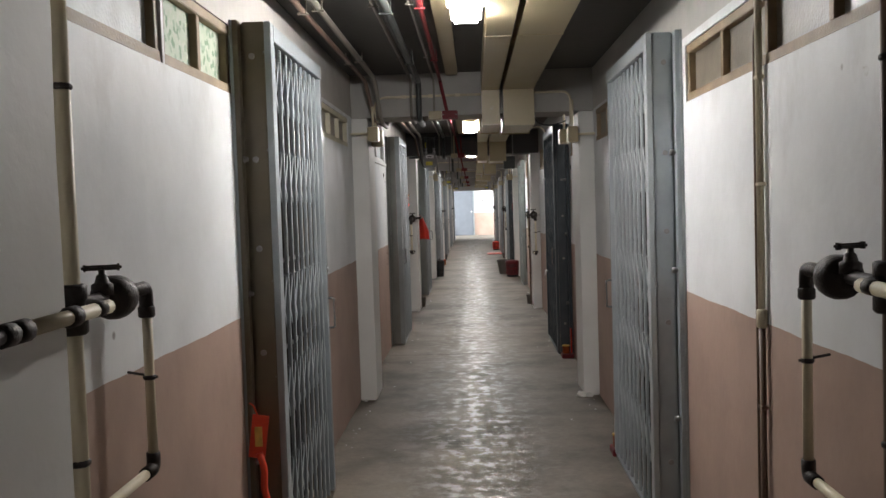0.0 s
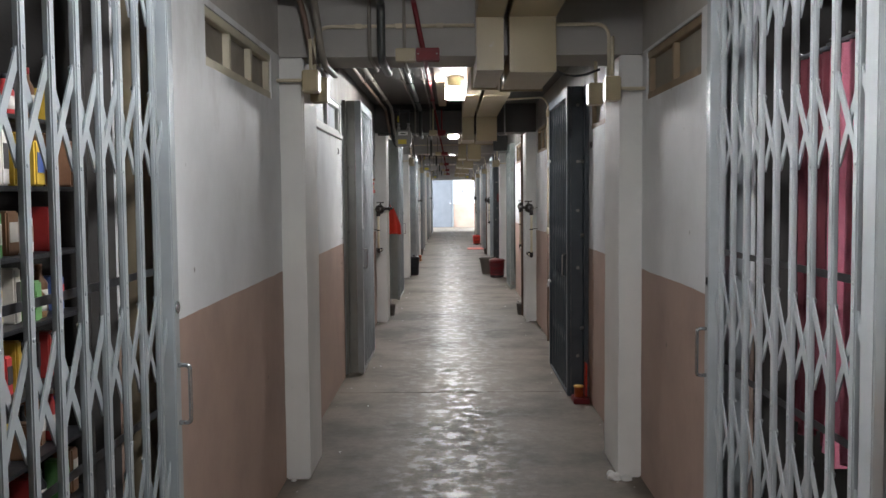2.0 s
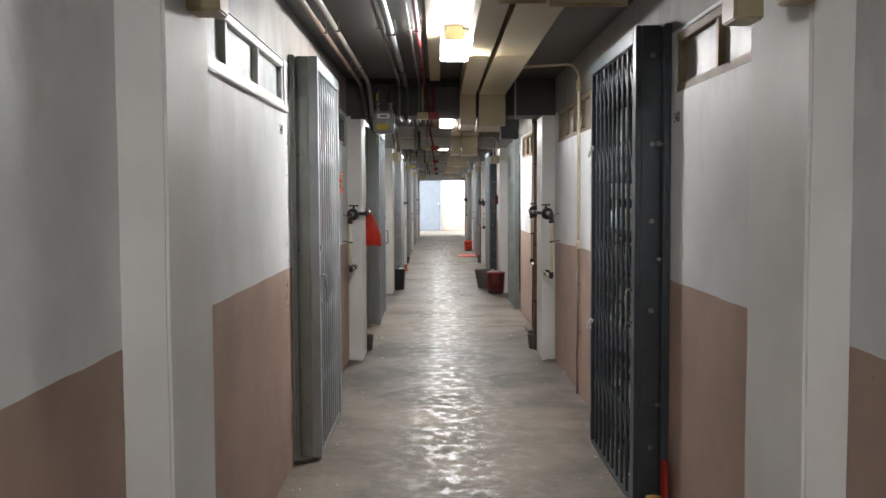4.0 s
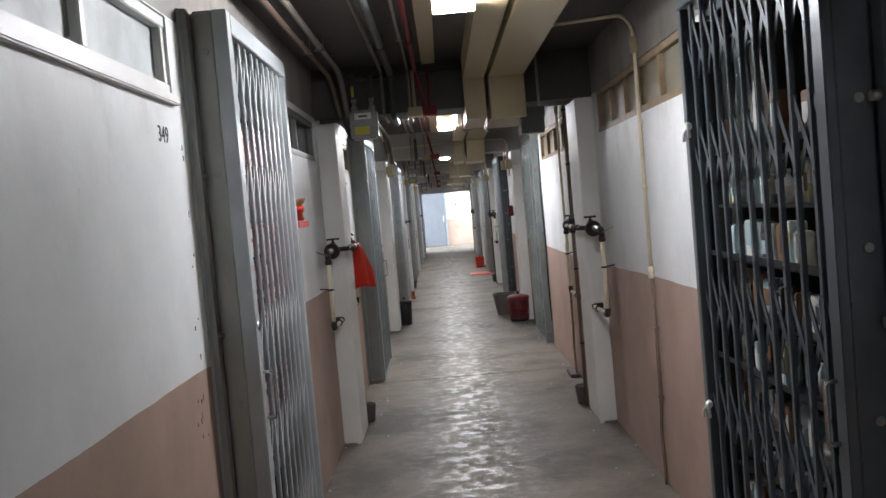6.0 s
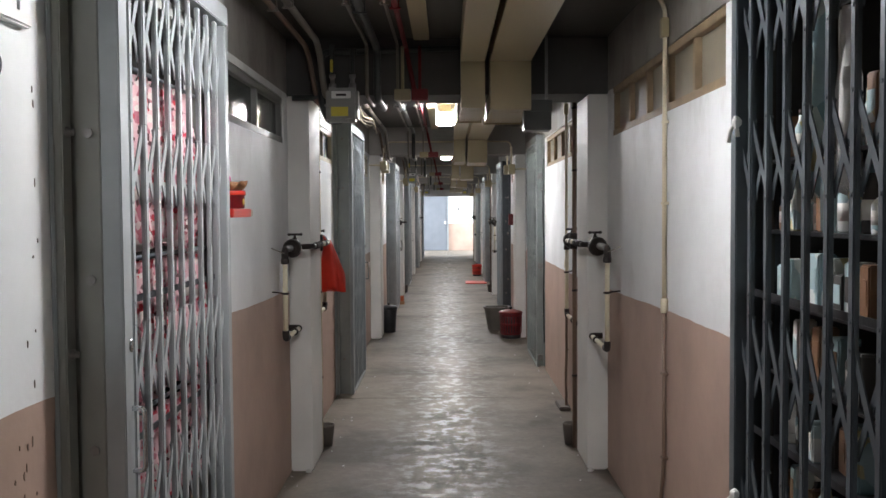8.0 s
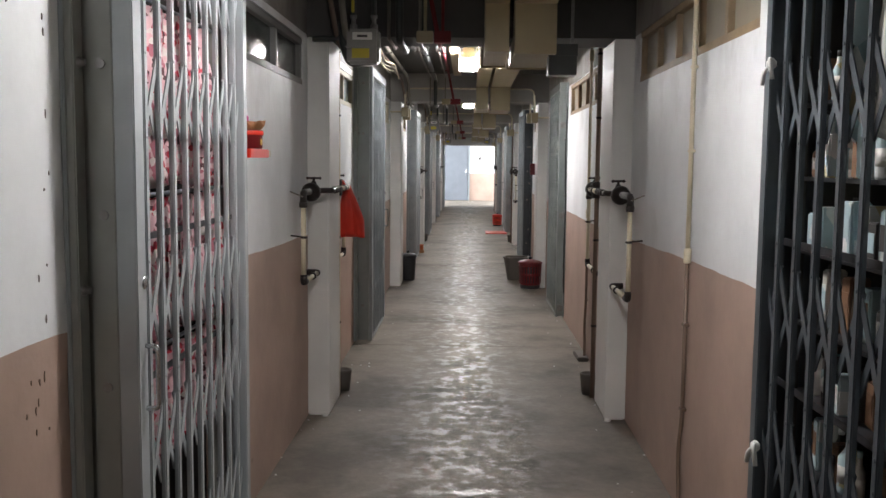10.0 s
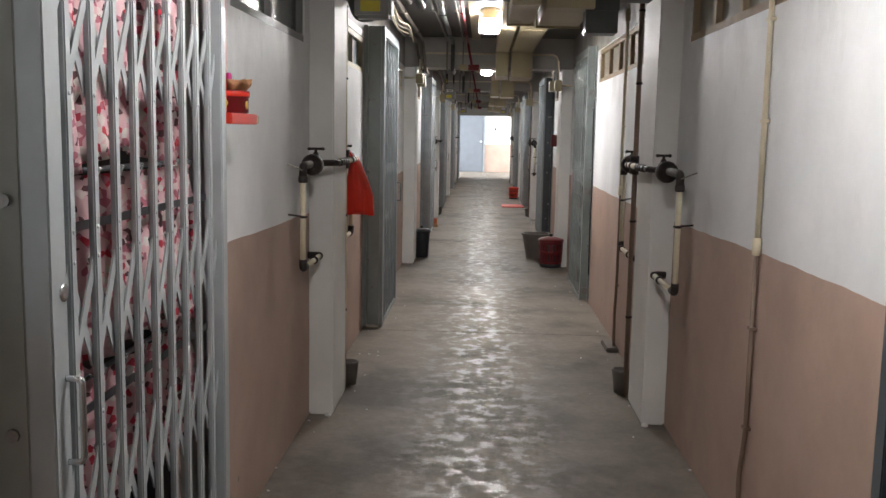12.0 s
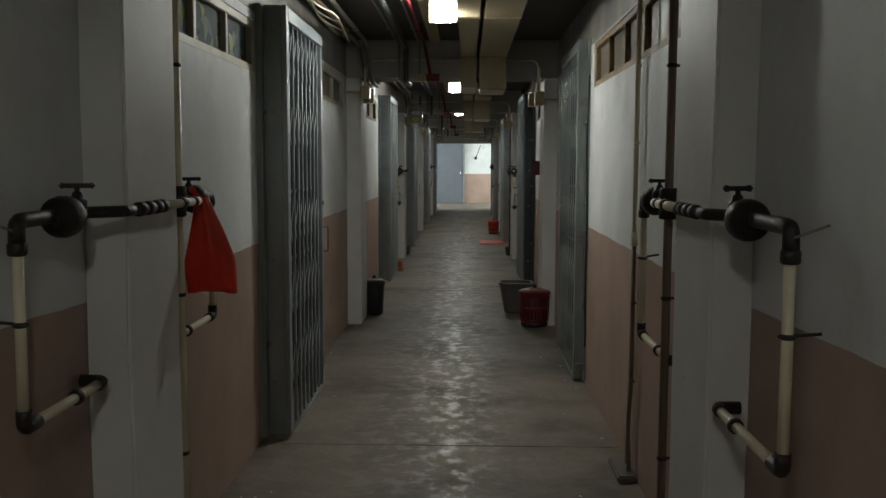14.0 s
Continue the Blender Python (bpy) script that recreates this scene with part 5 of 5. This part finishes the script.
part("case", box(-0.075, -0.002, -0.06, 0.06, 0, 0.15, 0.006), RED_PLASTIC, letter)
part("flap", box(-0.079, -0.0755, -0.045, 0.045, 0.1, 0.125, 0.002), BLACK, letter)
# ---- far lobby ----
dd = thing("lobby_door", "blue-grey painted double door in the lit lobby", "door", -0.72, 41.99, 0.001)
part("door_leaf", box(0, 0.9, -0.05, -0.01, 0, 2.06, 0.006), LOBBY_BLUE, dd)
part("door_frame", box(-0.06, 0, -0.07, -0.004, 0, 2.12, 0.004), STEEL, dd)
part("door_frame", box(0.9, 0.96, -0.07, -0.004, 0, 2.12, 0.004), STEEL, dd)
part("door_frame", box(0, 0.9, -0.07, -0.004, 2.061, 2.12, 0.004), STEEL, dd)
part("handle", tube([(0.82, -0.05, 0.95), (0.82, -0.09, 0.95), (0.82, -0.09, 1.15), (0.82, -0.05, 1.15)], 0.008, 8, 0.01), CHROME, dd)
br = thing("wall_bracket", "black metal bracket high on the lobby wall", "bracket", 0.62, 41.98, 1.55)
part("arm", tube([(0, 0, 0), (0.08, -0.3, 0.2), (0.15, -0.45, 0.42)], 0.012, 8), IRON, br)
part("plate", box(-0.03, 0.03, -0.02, -0.001, -0.05, 0.05, 0.003), IRON, br)
structure("lintel", box(XL, XR, Y1 - 0.3, Y1 - 0.125, 1.96, CEIL), BEAM, "painted lintel over the corridor's far end", "beam")

# crumbs of plaster at the pillar feet and along the walls
for k, (x, y, r) in enumerate(((0.965, 6.775, 0.035), (1.02, 6.76, 0.028), (0.955, 6.85, 0.022), (-0.60, 12.52, 0.016), (1.0, 12.51, 0.018), (-0.66, 6.77, 0.014))):
    bm = bmesh.new()
    bmesh.ops.create_icosphere(bm, subdivisions=3, radius=r)
    for v in bm.verts:
        v.co *= 1 + 0.35 * noise.noise(v.co * 40 + Vector((k, 0, 0)))
        v.co.z = max(v.co.z, -r * 0.2) * 0.8
    tagged(part("plaster_lump", moved(bm, x, y, r * 0.16), WHITE), "rough white plaster lump at a pillar foot", "lump", "plaster lumps")
bm = bmesh.new()
for k in range(260):
    side = rng.choice((-1, 1))
    y = rng.uniform(2, 30)
    x = (XL + abs(rng.gauss(0.06, 0.12))) if side < 0 else (XR - abs(rng.gauss(0.06, 0.12)))
    r = rng.uniform(0.002, 0.007)
    v = bmesh.ops.create_icosphere(bm, subdivisions=1, radius=r)["verts"]
    for p in v:
        p.co = Vector((p.co.x * rng.uniform(0.7, 1.4) + x, p.co.y * rng.uniform(0.7, 1.4) + y, max(p.co.z, -r * 0.5) * 0.6 + r * 0.3))
tagged(part("grit", bm, WHITE), "pale plaster crumbs scattered along the wall feet", "crumbs", kind="stuff")

# flaked spots in the paint beside the worn gate
flakes = random.Random(9)
for k in range(16):
    y, z = 9.36 - abs(flakes.gauss(0, 0.07)), flakes.choice((flakes.uniform(1.1, 1.8), flakes.uniform(0.86, 1.0)))
    w, h = flakes.uniform(0.0015, 0.004), flakes.uniform(0.003, 0.012)
    bm = bmesh.new()
    ring = [bm.verts.new((0.0, w * math.cos(a) * (1 + 0.4 * flakes.uniform(-1, 1)), h * math.sin(a) * (1 + 0.3 * flakes.uniform(-1, 1)))) for a in [2 * math.pi * q / 9 for q in range(9)]]
    top = bmesh.ops.extrude_face_region(bm, geom=[bm.faces.new(ring)])["geom"]
    bmesh.ops.translate(bm, vec=(0.0015, 0, 0), verts=[v for v in top if isinstance(v, bmesh.types.BMVert)])
    tagged(part("paint_flake", moved(bm, XL + 0.0005, y, z), GREY_PLASTIC if z > 1.05 else BROWN_PIPE), "dark flaked spot in the wall paint", "stain", "flaked spots", "structure")
